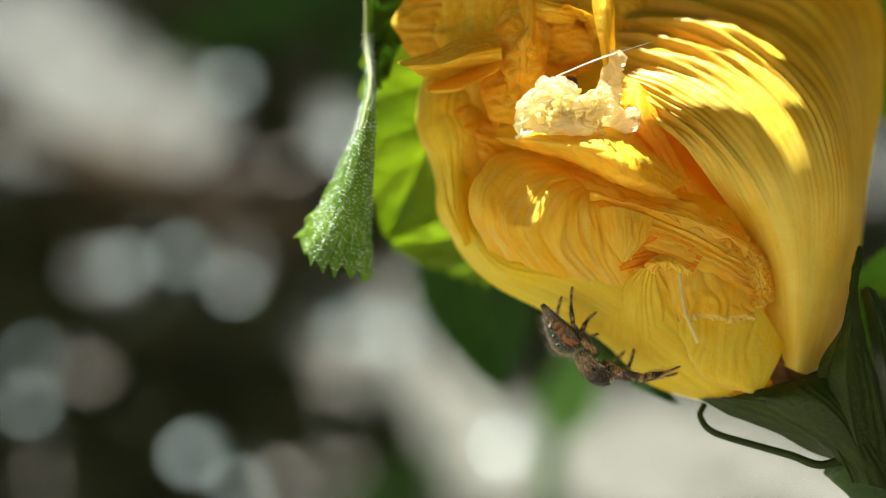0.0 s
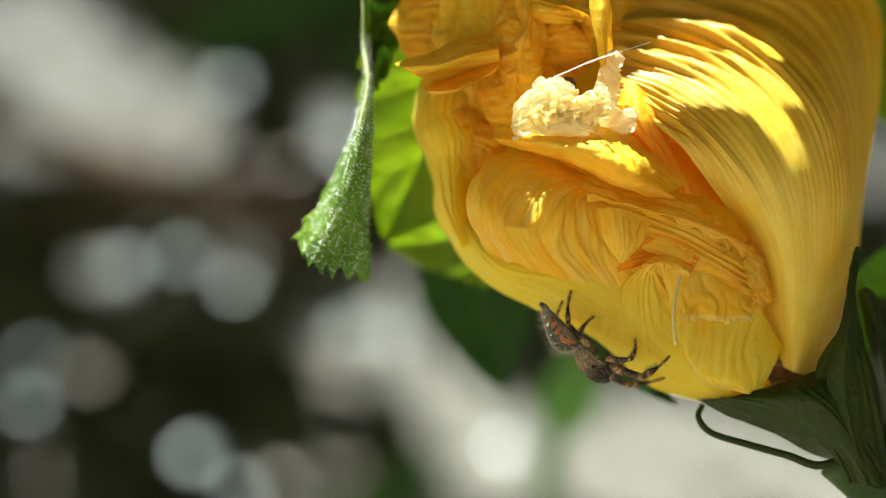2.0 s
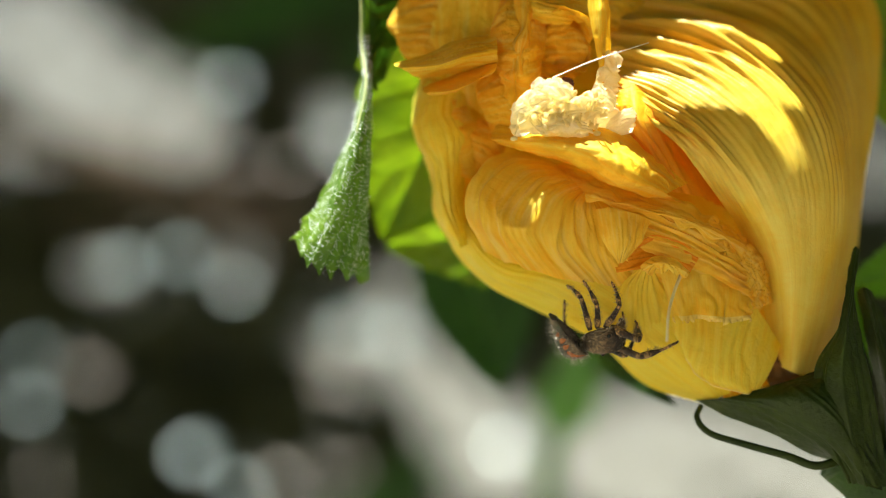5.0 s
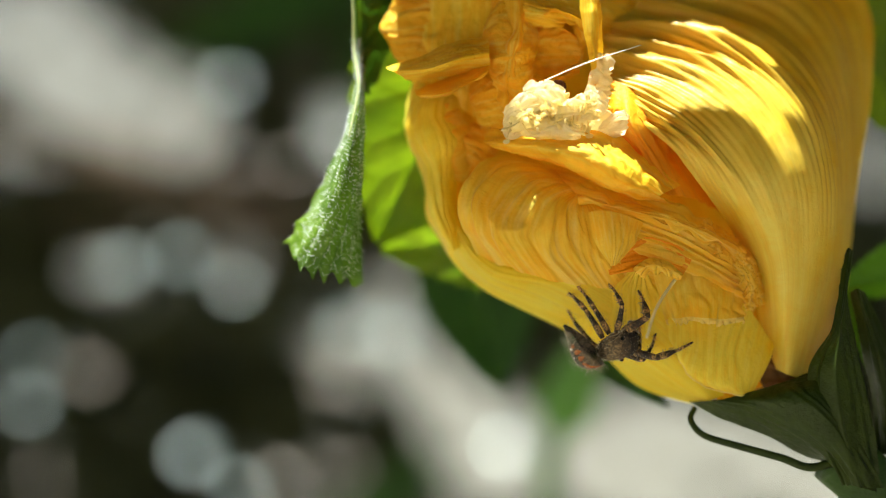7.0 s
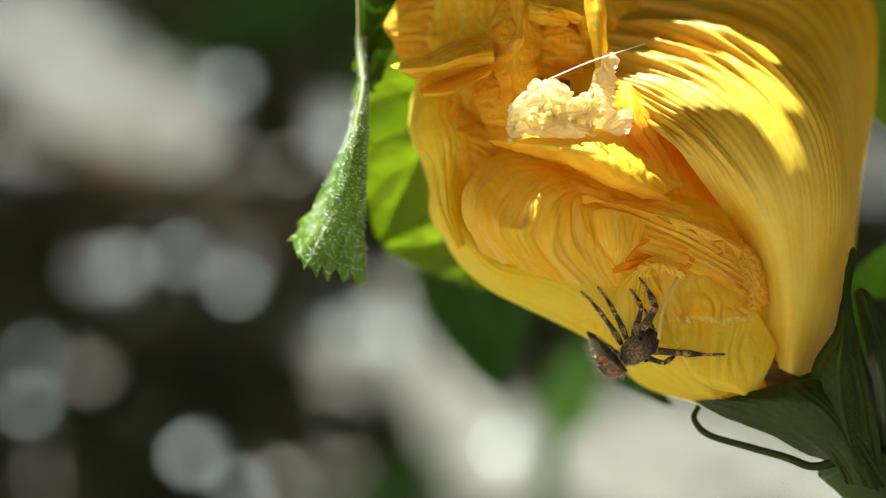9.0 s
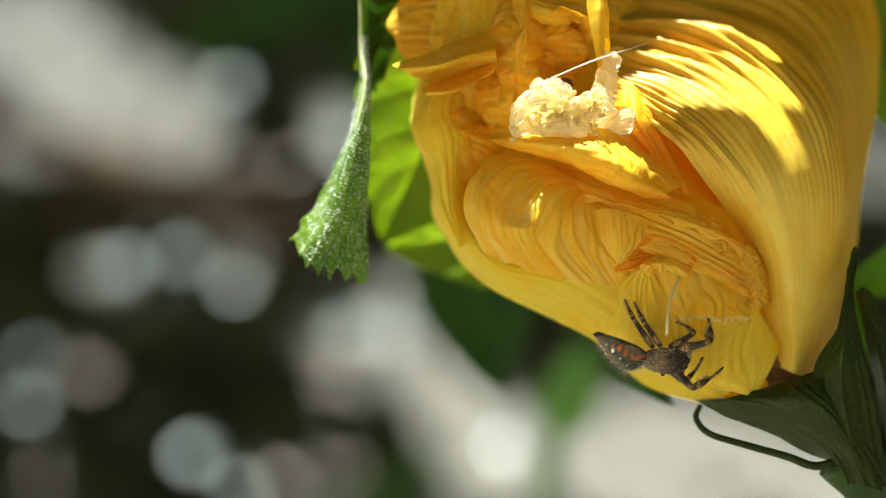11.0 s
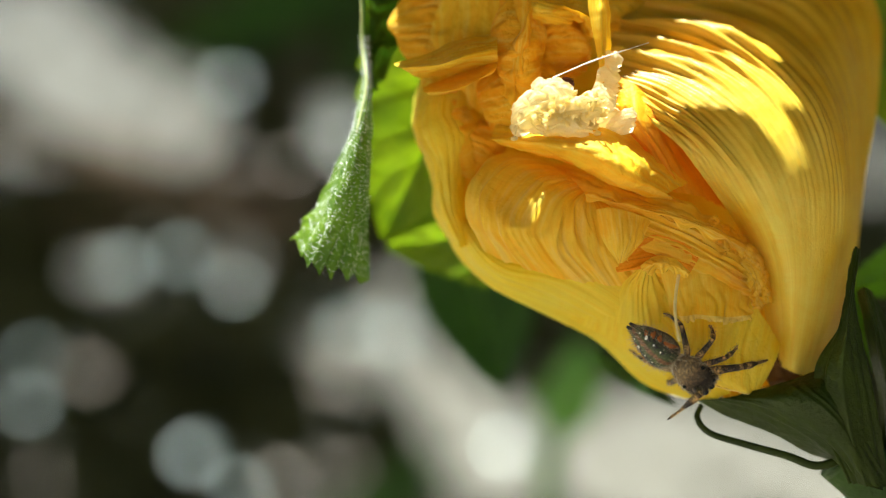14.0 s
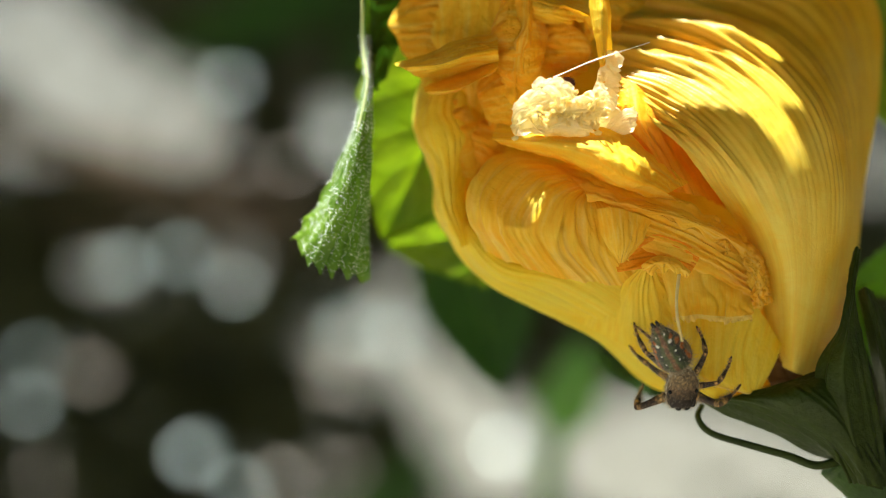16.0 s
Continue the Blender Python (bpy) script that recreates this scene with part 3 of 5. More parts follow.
def ragged_rim(g, wide, seed, label):
    """A thin, pale, torn border along the last line of a petal."""
    out = g[:, -1] - g[:, -3]
    out /= np.linalg.norm(out, axis=1, keepdims=True)
    line = spline(g[:, -1], 160)
    out = spline(out, 160)
    rows = []
    for k in range(6):
        w = [wide * (0.6 + 0.9 * abs(noise.noise(Vector((i * 0.11, 0, seed))))) * k / 5 for i in range(160)]
        lift = [0.4 * k / 5 * noise.noise(Vector((i * 0.21, k * 0.3, seed + 4))) - 0.04 for i in range(160)]
        rows.append(line + out * np.array(w)[:, None] + np.array([[0, h, 0] for h in lift]))
    sheet_part("petal_rim", np.array(rows), PETAL_EDGE, flower, label)


ragged_rim(frill, 0.75, 3.0, "pale torn petal rim")
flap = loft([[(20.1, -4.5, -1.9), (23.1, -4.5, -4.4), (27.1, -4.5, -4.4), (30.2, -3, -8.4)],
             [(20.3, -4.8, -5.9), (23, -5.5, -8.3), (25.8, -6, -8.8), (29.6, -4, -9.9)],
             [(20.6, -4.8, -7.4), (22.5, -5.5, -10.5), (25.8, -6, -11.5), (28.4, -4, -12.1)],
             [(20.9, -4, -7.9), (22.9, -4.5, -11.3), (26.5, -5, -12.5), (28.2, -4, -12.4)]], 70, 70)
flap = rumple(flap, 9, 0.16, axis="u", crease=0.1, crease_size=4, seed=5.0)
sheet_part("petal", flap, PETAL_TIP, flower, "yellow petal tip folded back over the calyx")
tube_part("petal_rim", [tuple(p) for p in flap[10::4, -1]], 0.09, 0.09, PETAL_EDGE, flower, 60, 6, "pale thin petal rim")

lip = loft([[(5.4, -1, 11.5), (10.8, -3, 11.3), (14.7, -5.5, 10.9), (18.2, -6, 9.2), (22.1, -4, 6)],
            [(4.5, -5, 9.9), (9, -9.2, 9.5), (13.2, -10.9, 8.6), (16.2, -10.9, 6.6), (19.6, -8.6, 4.9)],
            [(5.3, -4, 9.2), (9.1, -8, 8.3), (12.3, -9.4, 7.1), (15.2, -9.4, 5.4), (20.2, -7, 4.4)],
            [(7.4, -1, 9.1), (10.8, -3, 7.8), (13.7, -4, 6.5), (16.7, -4, 5), (22.3, -3, 3.8)]], 70, 50)
sheet_part("petal", rumple(lip, 0, 0, crease=0.3, crease_size=3, seed=6.0), PETAL, flower, "sunlit golden petal lip")

throat = loft([[(14.4, -2, 16.2), (14.7, -4, 12.5), (15.6, -5, 8.9), (18.2, -4, 5.5)],
               [(17.1, -5, 14.4), (17.3, -8, 11.2), (18.8, -7, 8.3), (21.1, -5, 5)],
               [(19.6, -5, 11.9), (20.3, -5, 9.9), (21.6, -3, 7.6), (23.3, -3, 4.6)],
               [(21.5, 2, 11.7), (23, 2, 9.4), (24.6, 2, 6.3), (26.7, 2, 3.2)]], 60, 50)
sheet_part("petal", rumple(throat, 6, 0.25, crease=0.15, crease_size=4, seed=16.0), PETAL_THROAT, flower, "orange petal folded into the throat")

# crumpled petals at the mouth of the flower
mouth = loft([[(5.2, 1, 25.7), (5.6, -1, 20.8), (5.3, -2, 16.7), (4.9, -1, 13.7), (3.4, 1, 10.3)],
              [(7.3, -3, 25.1), (7.5, -5, 20.8), (6.7, -5, 16.9), (6.5, -4, 14), (5.8, -2, 10.9)],
              [(8.9, -2, 25.2), (8.5, -4, 20.4), (8, -4, 17.5), (7.9, -2, 14.7), (8, 0, 11.5)],
              [(11.2, 3, 26), (10.7, 3, 20.8), (10.5, 4, 17.8), (10.5, 4, 15.2), (10.4, 3, 12.3)]], 80, 60)
sheet_part("petal", rumple(mouth, 4, 0.3, crease=0.4, crease_size=3.5, seed=17.0), PETAL_DEEP, flower, "crumpled orange petal at the mouth")
cup = loft([[(8.8, -4, 20.9), (10.7, -5, 21.1), (12.7, -5, 20.6), (13.5, -4, 19)],
            [(8.3, -3, 19.6), (10.6, 1, 20.3), (12.6, 1, 20.1), (13.5, -2, 18.2)],
            [(8.1, -3, 17.8), (10.3, 0, 17.7), (12.3, 0, 17.7), (13.3, -2, 16.9)],
            [(8.5, -4, 15.7), (10.1, -3, 15.3), (11.6, -3, 15.6), (13.1, -3, 15.8)]], 60, 50)
sheet_part("petal", rumple(cup, 0, 0, crease=0.35, crease_size=2.5, seed=18.0), PETAL_DEEP, flower, "small cupped orange petal fold")
ear = loft([[(-4.1, -3, 16.6), (-1.2, -4, 17.4), (1.8, -4, 18.7), (5.1, -3, 19.3)],
            [(-3.4, -6, 15.9), (-0.7, -8, 15.9), (2.2, -8, 16.8), (5.1, -6, 17.5)],
            [(-2.4, -5, 15.3), (-0.2, -6, 15.5), (2.8, -6, 16.2), (5.2, -5, 16.5)],
            [(-1.6, -2, 15.2), (0.3, -2, 15.4), (2.8, -2, 16.1), (5, -2, 16.3)]], 60, 40)
sheet_part("petal", rumple(ear, 5, 0.15, axis="v", crease=0.2, crease_size=3.5, seed=19.0), PETAL, flower, "folded yellow petal corner")
ear2 = loft([[(-1.5, -2, 14.7), (0.8, -2, 15.4), (3.3, -3, 16.3), (5.2, -4, 17)],
             [(-1.3, -5, 13.9), (1, -7, 14), (3.2, -7, 14.8), (5, -6, 15.9)],
             [(-0.7, -4, 13.6), (1.4, -6, 13.7), (3.2, -6, 14.7), (4.7, -5, 15.6)],
             [(0.3, 0, 14.3), (1.8, 0, 14.6), (3.4, 0, 15.6), (4.9, -1, 16.3)]], 50, 36)
sheet_part("petal", rumple(ear2, 0, 0, crease=0.15, crease_size=3, seed=20.0), PETAL, flower, "thin yellow petal edge")
upper = loft([[(-3.6, 4, 26.2), (-3.3, 3, 21.4), (-3, 2, 18.1), (-1.2, 2, 15)],
              [(0.3, 0, 25.6), (0.3, -1, 21.3), (0.3, -2, 18.2), (1.3, 0, 13.8)],
              [(5.9, -1, 25.4), (5.6, -2, 21.2), (4.8, -2, 17.7), (3.9, 0, 12.3)]], 60, 50)
sheet_part("petal", rumple(upper, 5, 0.25, crease=0.3, crease_size=4, seed=21.0), PETAL, flower, "shaded orange petal")
strip = loft([[(12.9, -5, 23.8), (13.1, -6, 20.7), (13.4, -7, 18.1), (14.2, -7, 14.2)],
              [(13.6, -7, 23.5), (13.9, -8, 20.4), (14, -8, 18), (14.4, -7, 14.2)],
              [(14.3, -6, 23.6), (14.8, -6, 20.7), (14.9, -6, 17.7), (14.8, -6, 14.2)]], 50, 20)
sheet_part("petal", rumple(strip, 0, 0, crease=0.15, crease_size=3, seed=22.0), PETAL, flower, "narrow twisted petal strip")

def scrap(c, rx, rz, tilt, seed, material, label, dome=2.0, crease=0.5, turn=0.0):
    """A small crumpled lobe of petal: a domed, creased scrap with an uneven outline."""
    nu, nv = 72, 72
    g = np.zeros((nu, nv, 3))
    ca, sa = math.cos(turn), math.sin(turn)
    for i in range(nu):
        for j in range(nv):
            a, b = 2 * i / (nu - 1) - 1, 2 * j / (nv - 1) - 1
            p = a * math.sqrt(1 - b * b / 2), b * math.sqrt(1 - a * a / 2)
            k = 1 + 0.22 * noise.noise(Vector((p[0] * 1.7, p[1] * 1.7, seed)))
            x, z = p[0] * rx * k, p[1] * rz * k
            r2 = min(1.0, p[0] ** 2 + p[1] ** 2)
            g[i, j] = (c[0] + x * ca - z * sa, c[1] - dome * (1 - r2) + tilt[0] * p[0] + tilt[1] * p[1], c[2] + x * sa + z * ca)
    g = rumple(g, 5, 0.28, crease=crease * 0.7, crease_size=4.0, seed=seed)
    sheet_part("petal", rumple(g, 0, 0, crease=0.08, crease_size=1.1, seed=seed + 3), material, flower, label)


scrap((7.1, -3, 18.6), 2.3, 5.0, (0.5, 0.8), 41.0, PETAL_DEEP, "long creased orange petal fold", 1.8, 0.26, 0.08)
scrap((6.1, -2, 13.9), 2.6, 2.8, (0.3, 1.2), 42.0, PETAL_DEEP, "creased orange petal lobe", 1.8, 0.26, 0.3)
scrap((9.6, -3, 21.5), 3.4, 1.3, (0.2, 0.6), 43.0, PETAL, "crumpled yellow petal edge", 1.4, 0.4, -0.15)
scrap((0.8, 0, 11), 2.4, 4.6, (-0.6, 0.8), 44.0, PETAL, "creased yellow petal lobe", 2.0, 0.25, 0.35)
scrap((4.1, 0, 9.5), 1.8, 2.6, (0.6, 0.3), 45.0, PETAL_DEEP, "creased orange petal lobe", 1.4, 0.5, -0.4)
scrap((-0.7, 0, 20.5), 3.6, 3.8, (-0.4, 1.0), 46.0, PETAL_DEEP, "smooth shaded orange petal", 1.0, 0.16, 0.1)
scrap((11, -1, 17.8), 2.4, 2.6, (0.0, -1.0), 47.0, PETAL_DEEP, "cupped orange petal lobe", 0.6, 0.45, 0.0)
scrap((17.5, 4, 21.6), 3.4, 2.2, (0.8, 1.2), 48.0, PETAL, "creased golden petal lobe", 1.6, 0.35, -0.3)
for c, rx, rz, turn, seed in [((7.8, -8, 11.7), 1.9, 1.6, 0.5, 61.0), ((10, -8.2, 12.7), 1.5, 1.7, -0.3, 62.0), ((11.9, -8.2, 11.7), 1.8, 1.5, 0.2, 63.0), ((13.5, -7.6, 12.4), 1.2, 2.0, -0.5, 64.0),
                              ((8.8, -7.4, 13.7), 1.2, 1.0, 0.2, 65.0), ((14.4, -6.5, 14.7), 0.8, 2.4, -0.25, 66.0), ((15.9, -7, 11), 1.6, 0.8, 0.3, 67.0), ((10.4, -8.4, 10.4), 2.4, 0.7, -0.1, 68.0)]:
    scrap(c, rx, rz, (0.4 * math.sin(seed), -0.5), seed, PETAL_SUNWHITE, "crumpled petal coloured near-white for full sun", 1.1, 0.7, turn)
scrap((10.9, -5.6, 14.4), 0.9, 0.8, (0.1, 0.3), 72.0, MAROON, "dark red hollow at the flower's mouth", -0.6, 0.2, 0.2)
# folds in the middle of the flower
tongue = loft([[(13.4, -8.6, 3.5), (13.9, -8.8, 1.0), (15.2, -9.0, -1.0)],
               [(14.5, -9.4, 3.6), (14.9, -9.9, 1.1), (15.3, -9.2, -1.1)],
               [(16.1, -9.2, 3.3), (16.0, -9.6, 1.0), (15.5, -9.2, -1.1)],
               [(18.2, -7.6, 2.6), (17.3, -8.2, 0.6), (15.7, -9.0, -1.0)]], 60, 60)
sheet_part("petal", rumple(tongue, 6, 0.1, crease=0.1, crease_size=3.0, seed=51.0), PETAL_MID, flower, "pointed golden petal fold hanging over the hollow")
hollow = loft([[(15.2, -7.2, 0.0), (16.8, -7.7, 0.8), (18.8, -7.3, 1.3), (21.0, -7.2, 0.6), (22.6, -6.6, -0.5)],
               [(15.1, -6.6, -0.7), (16.6, -7.0, -0.2), (18.9, -6.0, 0.2), (21.0, -6.2, -0.4), (22.2, -6.4, -1.2)],
               [(15.3, -6.9, -1.9), (16.7, -7.2, -1.7), (18.5, -6.8, -1.5), (20.3, -6.8, -1.8), (21.5, -6.5, -2.3)]], 80, 40)
sheet_part("petal", rumple(hollow, 6, 0.18, crease=0.18, crease_size=2.2, seed=52.0), PETAL_THROAT, flower, "deep orange hollow between the petals")
curl = loft([[(17.4, -6.8, -1.4), (18.8, -7.4, -0.5), (20.3, -7.4, -0.8), (21.7, -7.0, -1.8)],
             [(17.4, -7.8, -1.7), (18.8, -8.5, -1.1), (20.3, -8.4, -1.4), (21.5, -7.6, -2.1)],
             [(17.8, -7.2, -2.2), (19.1, -7.8, -1.9), (20.4, -7.6, -2.1), (21.4, -7.0, -2.6)]], 70, 30)
sheet_part("petal", rumple(curl, 5, 0.2, axis="u", crease=0.16, crease_size=2.0, ruffle=0.25, waves=4, seed=53.0), PETAL_MID, flower, "small curled golden petal edge")
ridge = loft([[(12.4, -8.2, 5.1), (15.8, -8.0, 4.3), (19.7, -7.6, 3.5), (23.2, -7.0, 2.4), (26.9, -5.5, 0.6)],
              [(12.4, -9.2, 4.8), (15.8, -9.0, 3.9), (19.6, -8.6, 3.0), (23.0, -7.8, 1.9), (26.5, -6.4, 0.1)],
              [(12.6, -8.4, 4.3), (16.0, -8.2, 3.2), (19.7, -7.8, 2.4), (22.9, -7.0, 1.2), (26.4, -5.6, -0.5)]], 120, 40)
sheet_part("petal", rumple(ridge, 3, 0.14, crease=0.3, crease_size=2.6, ruffle=0.35, waves=5, seed=54.0), PETAL_MID, flower, "long ruffled golden petal ridge")
fringe = loft([[(24.3, -4.6, 3.1), (27.5, -4.2, 0.8), (29.4, -3.6, -1.4), (29.5, -3.2, -4.7)],
               [(22.9, -6.4, 2.1), (26.2, -6.0, -0.2), (28.0, -5.4, -2.3), (28.4, -4.6, -4.9)],
               [(22.1, -6.6, 1.0), (25.3, -6.2, -1.3), (27.0, -5.6, -3.3), (27.5, -4.8, -5.3)]], 150, 60)
fringe = rumple(fringe, 0, 0, crease=0.4, crease_size=2.2, ruffle=0.3, waves=11, seed=55.0)
sheet_part("petal", rumple(fringe, 0, 0, crease=0.2, crease_size=0.8, seed=56.0), PETAL_MID, flower, "crinkled golden petal fringe")
fan = loft([[(17.1, -5, -1.2), (14.3, -3, -2.5), (12.4, -2, -4.5), (11.5, -1, -6)],
            [(17.7, -6.4, -1.2), (16.6, -5.4, -3.6), (16.2, -4.2, -6.4), (16.4, -2.6, -8.5)],
            [(18.2, -6.4, -1.2), (18.3, -5.6, -3.6), (18.9, -4.6, -6.4), (19.8, -3, -10)],
            [(19.1, -5, -1.2), (21, -3.8, -3.4), (22.6, -2.8, -6), (24, -2, -9.5)]], 70, 90)
sheet_part("petal", rumple(fan, 11, 0.42, crease=0.1, crease_size=3.5, seed=57.0, fade=1.0), PETAL_OUT, flower, "pleated yellow petal fanning downwards")

# stamens
def stamens():
    rng = random.Random(3)
    column = tube_part("stamen_column", [(20.5, -2, 9.6), (16.1, -5, 11.2), (11.5, -7.5, 11.7), (6.8, -8.5, 11.1)], 1.3, 0.8, POLLEN, flower, label="yellow stamen column")
    for k in range(60):
        s = rng.random()
        c = np.array(spline([(14.6, -8, 11.9), (10.9, -9, 11.8), (6.5, -9, 11.1)], 50)[int(s * 49)])
        d = np.array([rng.uniform(-1, 1), rng.uniform(-1, 0.2), rng.uniform(-0.9, 1)])
        d /= np.linalg.norm(d)
        tip = c + d * rng.uniform(0.7, 2.2)
        v, f = tube_mesh(spline([c, (c + tip) / 2 + np.array([0, 0, rng.uniform(-0.4, 0.4)]), tip], 6), [0.08] * 6, 5)
        b = len(v)
        bm = bmesh.new()
        bmesh.ops.create_icosphere(bm, subdivisions=2, radius=1)
        size = rng.uniform(0.14, 0.3)
        turn = Euler((rng.uniform(0, 6), rng.uniform(0, 6), 0)).to_matrix()
        for q in bm.verts:
            lump = 1 + 0.35 * noise.noise(q.co * 2.2 + Vector((k, 0, 0)))
            v.append(tip + np.array(turn @ Vector((q.co.x * 1.3, q.co.y * 0.8, q.co.z * 0.8))) * size * lump)
        for q in bm.faces:
            f.append(tuple(b + w.index for w in q.verts))
        bm.free()
        base = np.array(HEART - flower.matrix_basis.translation)
        link_part("stamen", mesh_of("stamen", [tuple(np.array(p) * MM + base) for p in v], f, POLLEN), flower)


stamens()

# silk line from the stamens to the ribbed petal
silk = thing("silk_thread", (10.2, -8, 15), "taut white silk thread across the petals", "silk thread")
tube_part("thread", [(9.8, -7, 14.9), (13.2, -10, 16.1), (18, -8, 17.8)], 0.065, 0.035, SILK, silk, 20, 6)

# leaves at the flower
young = thing("folded_leaf", (-6.7, 4, 23.1), "young green leaf folded along its middle, covered in fine white hairs", "leaf")
fold = loft([[(-7.1, 2, 24.8), (-7.1, 2, 19.7), (-6.8, 1, 14.9), (-8.4, 0, 9.7), (-10.8, 0, 4.6), (-13.1, 0, 0.8)],
             [(-6.9, 0, 24.5), (-6.8, 0, 19.4), (-6.4, -2, 14.7), (-7.4, -4, 9), (-9.2, -4, 3.5), (-11.4, -3, -1.3)],
             [(-6.7, 0, 24.5), (-6.6, 0, 19.4), (-6.2, -1, 14.8), (-6.6, -3, 8.1), (-7.4, -3, 2.1), (-9, -3, -1.9)],
             [(-6.4, 1, 24.7), (-6.4, 1, 19.6), (-6.1, 0, 14.8), (-6.2, -1, 8.2), (-6.4, -1, 2.1), (-6.3, -1, -3)]], 90, 61)
fold = rumple(fold, 4, 0.22, crease=0.12, crease_size=2.5, seed=7.0)
tooth = np.abs((np.linspace(0, 1, 61) * 6.2 + 0.3) % 1.0 - 0.5) * 2
lobe = np.array([0.35 + 1.3 * abs(noise.noise(Vector((k * 0.16, 3.1, 0.0)))) for k in range(61)])
fold[:, :, 2] -= (np.linspace(0, 1, 90) ** 5)[:, None] * (tooth * 1.9 * lobe - 0.5)[None]
edge = np.abs((np.linspace(0, 1, 90) * 9) % 1.0 - 0.5) * 2
fold[:, 0, 0] -= edge * 0.5 * np.clip((np.linspace(0, 1, 90) - 0.55) * 3, 0, 1)
sheet_part("blade", fold, LEAF_HAIRY, young)
other = loft([[(-6.8, 1, 24.7), (-6.7, 1, 20.1), (-6.5, 0, 17.4), (-6.2, 0, 14.6)],
              [(-4.9, 3, 25), (-5, 3, 20.8), (-5.4, 2, 18.1), (-6.1, 1, 14.9)],
              [(-3.1, 6, 25.5), (-3.3, 5, 21.1), (-4.4, 4, 17.8), (-5.9, 2, 14.5)]], 40, 40)
sheet_part("blade", rumple(other, 4, 0.3, axis="u", crease=0.25, crease_size=3, seed=7.7), CALYX, young, "dark inner side of the folded leaf")


# Sunlit line on the leaf's edge, given by a tube of lighter colour.
tube_part("rim", [(-7.15, -0.1, 24.8), (-7.0, -0.2, 21.5), (-6.95, -0.4, 18.4), (-6.5, -2.1, 14.8), (-7.3, -3.6, 10.4)], 0.13, 0.09, LIT_RIM, young, 30, 8, "hairy leaf edge, its sunlight put into the colour")


def hairs_on_leaf():
    rng = random.Random(21)
    v, f = [], []
    base = np.array(HEART - young.matrix_basis.translation)
    n = grid_normals(fold)
    for _ in range(1900):
        i, j = rng.randrange(18, 89), rng.randrange(0, 61)
        p = fold[i, j]
        d = n[i, j] * (1 if n[i, j][1] < 0 else -1) + np.array([rng.uniform(-0.7, 0.7) for _ in range(3)])
        d = d / np.linalg.norm(d) * rng.uniform(0.15, 0.4)
        a = np.cross(d, [0.3, 0.5, 0.8])
        a = a / np.linalg.norm(a) * 0.024
        b = np.cross(d, a)
        b = b / np.linalg.norm(b) * 0.024
        k = len(v)
        v += [p + a, p - a / 2 + b, p - a / 2 - b, p + d]
        f += [(k, k + 1, k + 3), (k + 1, k + 2, k + 3), (k + 2, k, k + 3)]
    link_part("hair", mesh_of("hair", [tuple(np.array(p) * MM + base) for p in v], f, SILK), young, "fine white leaf hairs")


hairs_on_leaf()
broad = leaf_thing((8, 9, 28), (-5.6, 13, 1.2), 11.5, (0.2, -1, 0.15), LEAF, "broad light green leaf with light shining through", cup=0.1, vein=0.5, tooth=0.05)
broad_low = leaf_thing((13.5, 14, 2.5), (-5.2, 16, 0.4), 6.0, (0.1, -1, -0.2), LEAF, "light green leaf lobe behind the flower", cup=0.1, vein=0.4)
top_leaf = leaf_thing((9.3, 6, 29.7), (5.2, 3, 21.6), 3.5, (0.1, -1, 0.2), LEAF, "light green leaf tip above the petals", vein=0.3)
right_leaf = leaf_thing((38.2, 12, 27.5), (47.5, 14, 10), 6, (0, -1, 0.1), LEAF, "light green leaf edge behind the ribbed petal", vein=0.4)
side_leaf = leaf_thing((50.8, 14, 0.1), (38.7, 12, -4.3), 3.2, (0, -1, 0.3), BRACT, "light green leaf beside the calyx", vein=0.3)
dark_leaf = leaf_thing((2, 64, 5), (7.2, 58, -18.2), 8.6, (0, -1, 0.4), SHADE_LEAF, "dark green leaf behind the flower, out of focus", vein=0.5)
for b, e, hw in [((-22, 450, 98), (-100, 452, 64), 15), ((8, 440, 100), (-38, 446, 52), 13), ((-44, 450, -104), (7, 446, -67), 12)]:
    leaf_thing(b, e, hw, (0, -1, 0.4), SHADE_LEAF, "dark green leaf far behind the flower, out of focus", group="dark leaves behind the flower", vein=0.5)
under_leaf = leaf_thing((15.5, 16, -10.4), (23.1, 14, -15.5), 1.3, (0.3, -1, 0.2), SHADE_LEAF, "dark leaf tip under the lower petal", vein=0.3)
stalk = thing("green_stalk", (30, 175, -1000), "upright light green stalk, out of focus", "stalk")
tube_part("stalk", [(30, 175, -1010), (25, 172, -400), (19.4, 170, -69.3), (20.1, 170, -44.1), (22.4, 165, -25.8), (25.1, 160, -16.2)], 1.9, 1.4, SOFT_LEAF, stalk)
bud = leaf_thing((20.8, 165, -34.1), (26.6, 160, -17.2), 6.0, (0, -1, 0.5), SOFT_LEAF, "small light green leaf on a stalk, out of focus", vein=0.3)

# calyx
sepal = loft([[(22.9, -1, -13.4), (25.5, -2, -14.8), (29.3, -3, -16.2), (32.8, -3, -18.1), (36.1, -2, -19)],
              [(25.2, -4, -13), (27.8, -6, -13.3), (30.5, -7, -14.6), (33.5, -7, -17), (36.1, -6, -20.1)],
              [(30, -5, -11.6), (30.9, -7.5, -12.1), (32.7, -8.5, -13.5), (35.1, -8.5, -16.9), (37.4, -7, -20.4)],
              [(32.9, -5, -10.6), (33.4, -7.5, -11.6), (35.2, -8, -14), (37.4, -7, -17.5), (39.1, -6, -20.6)]], 60, 60)
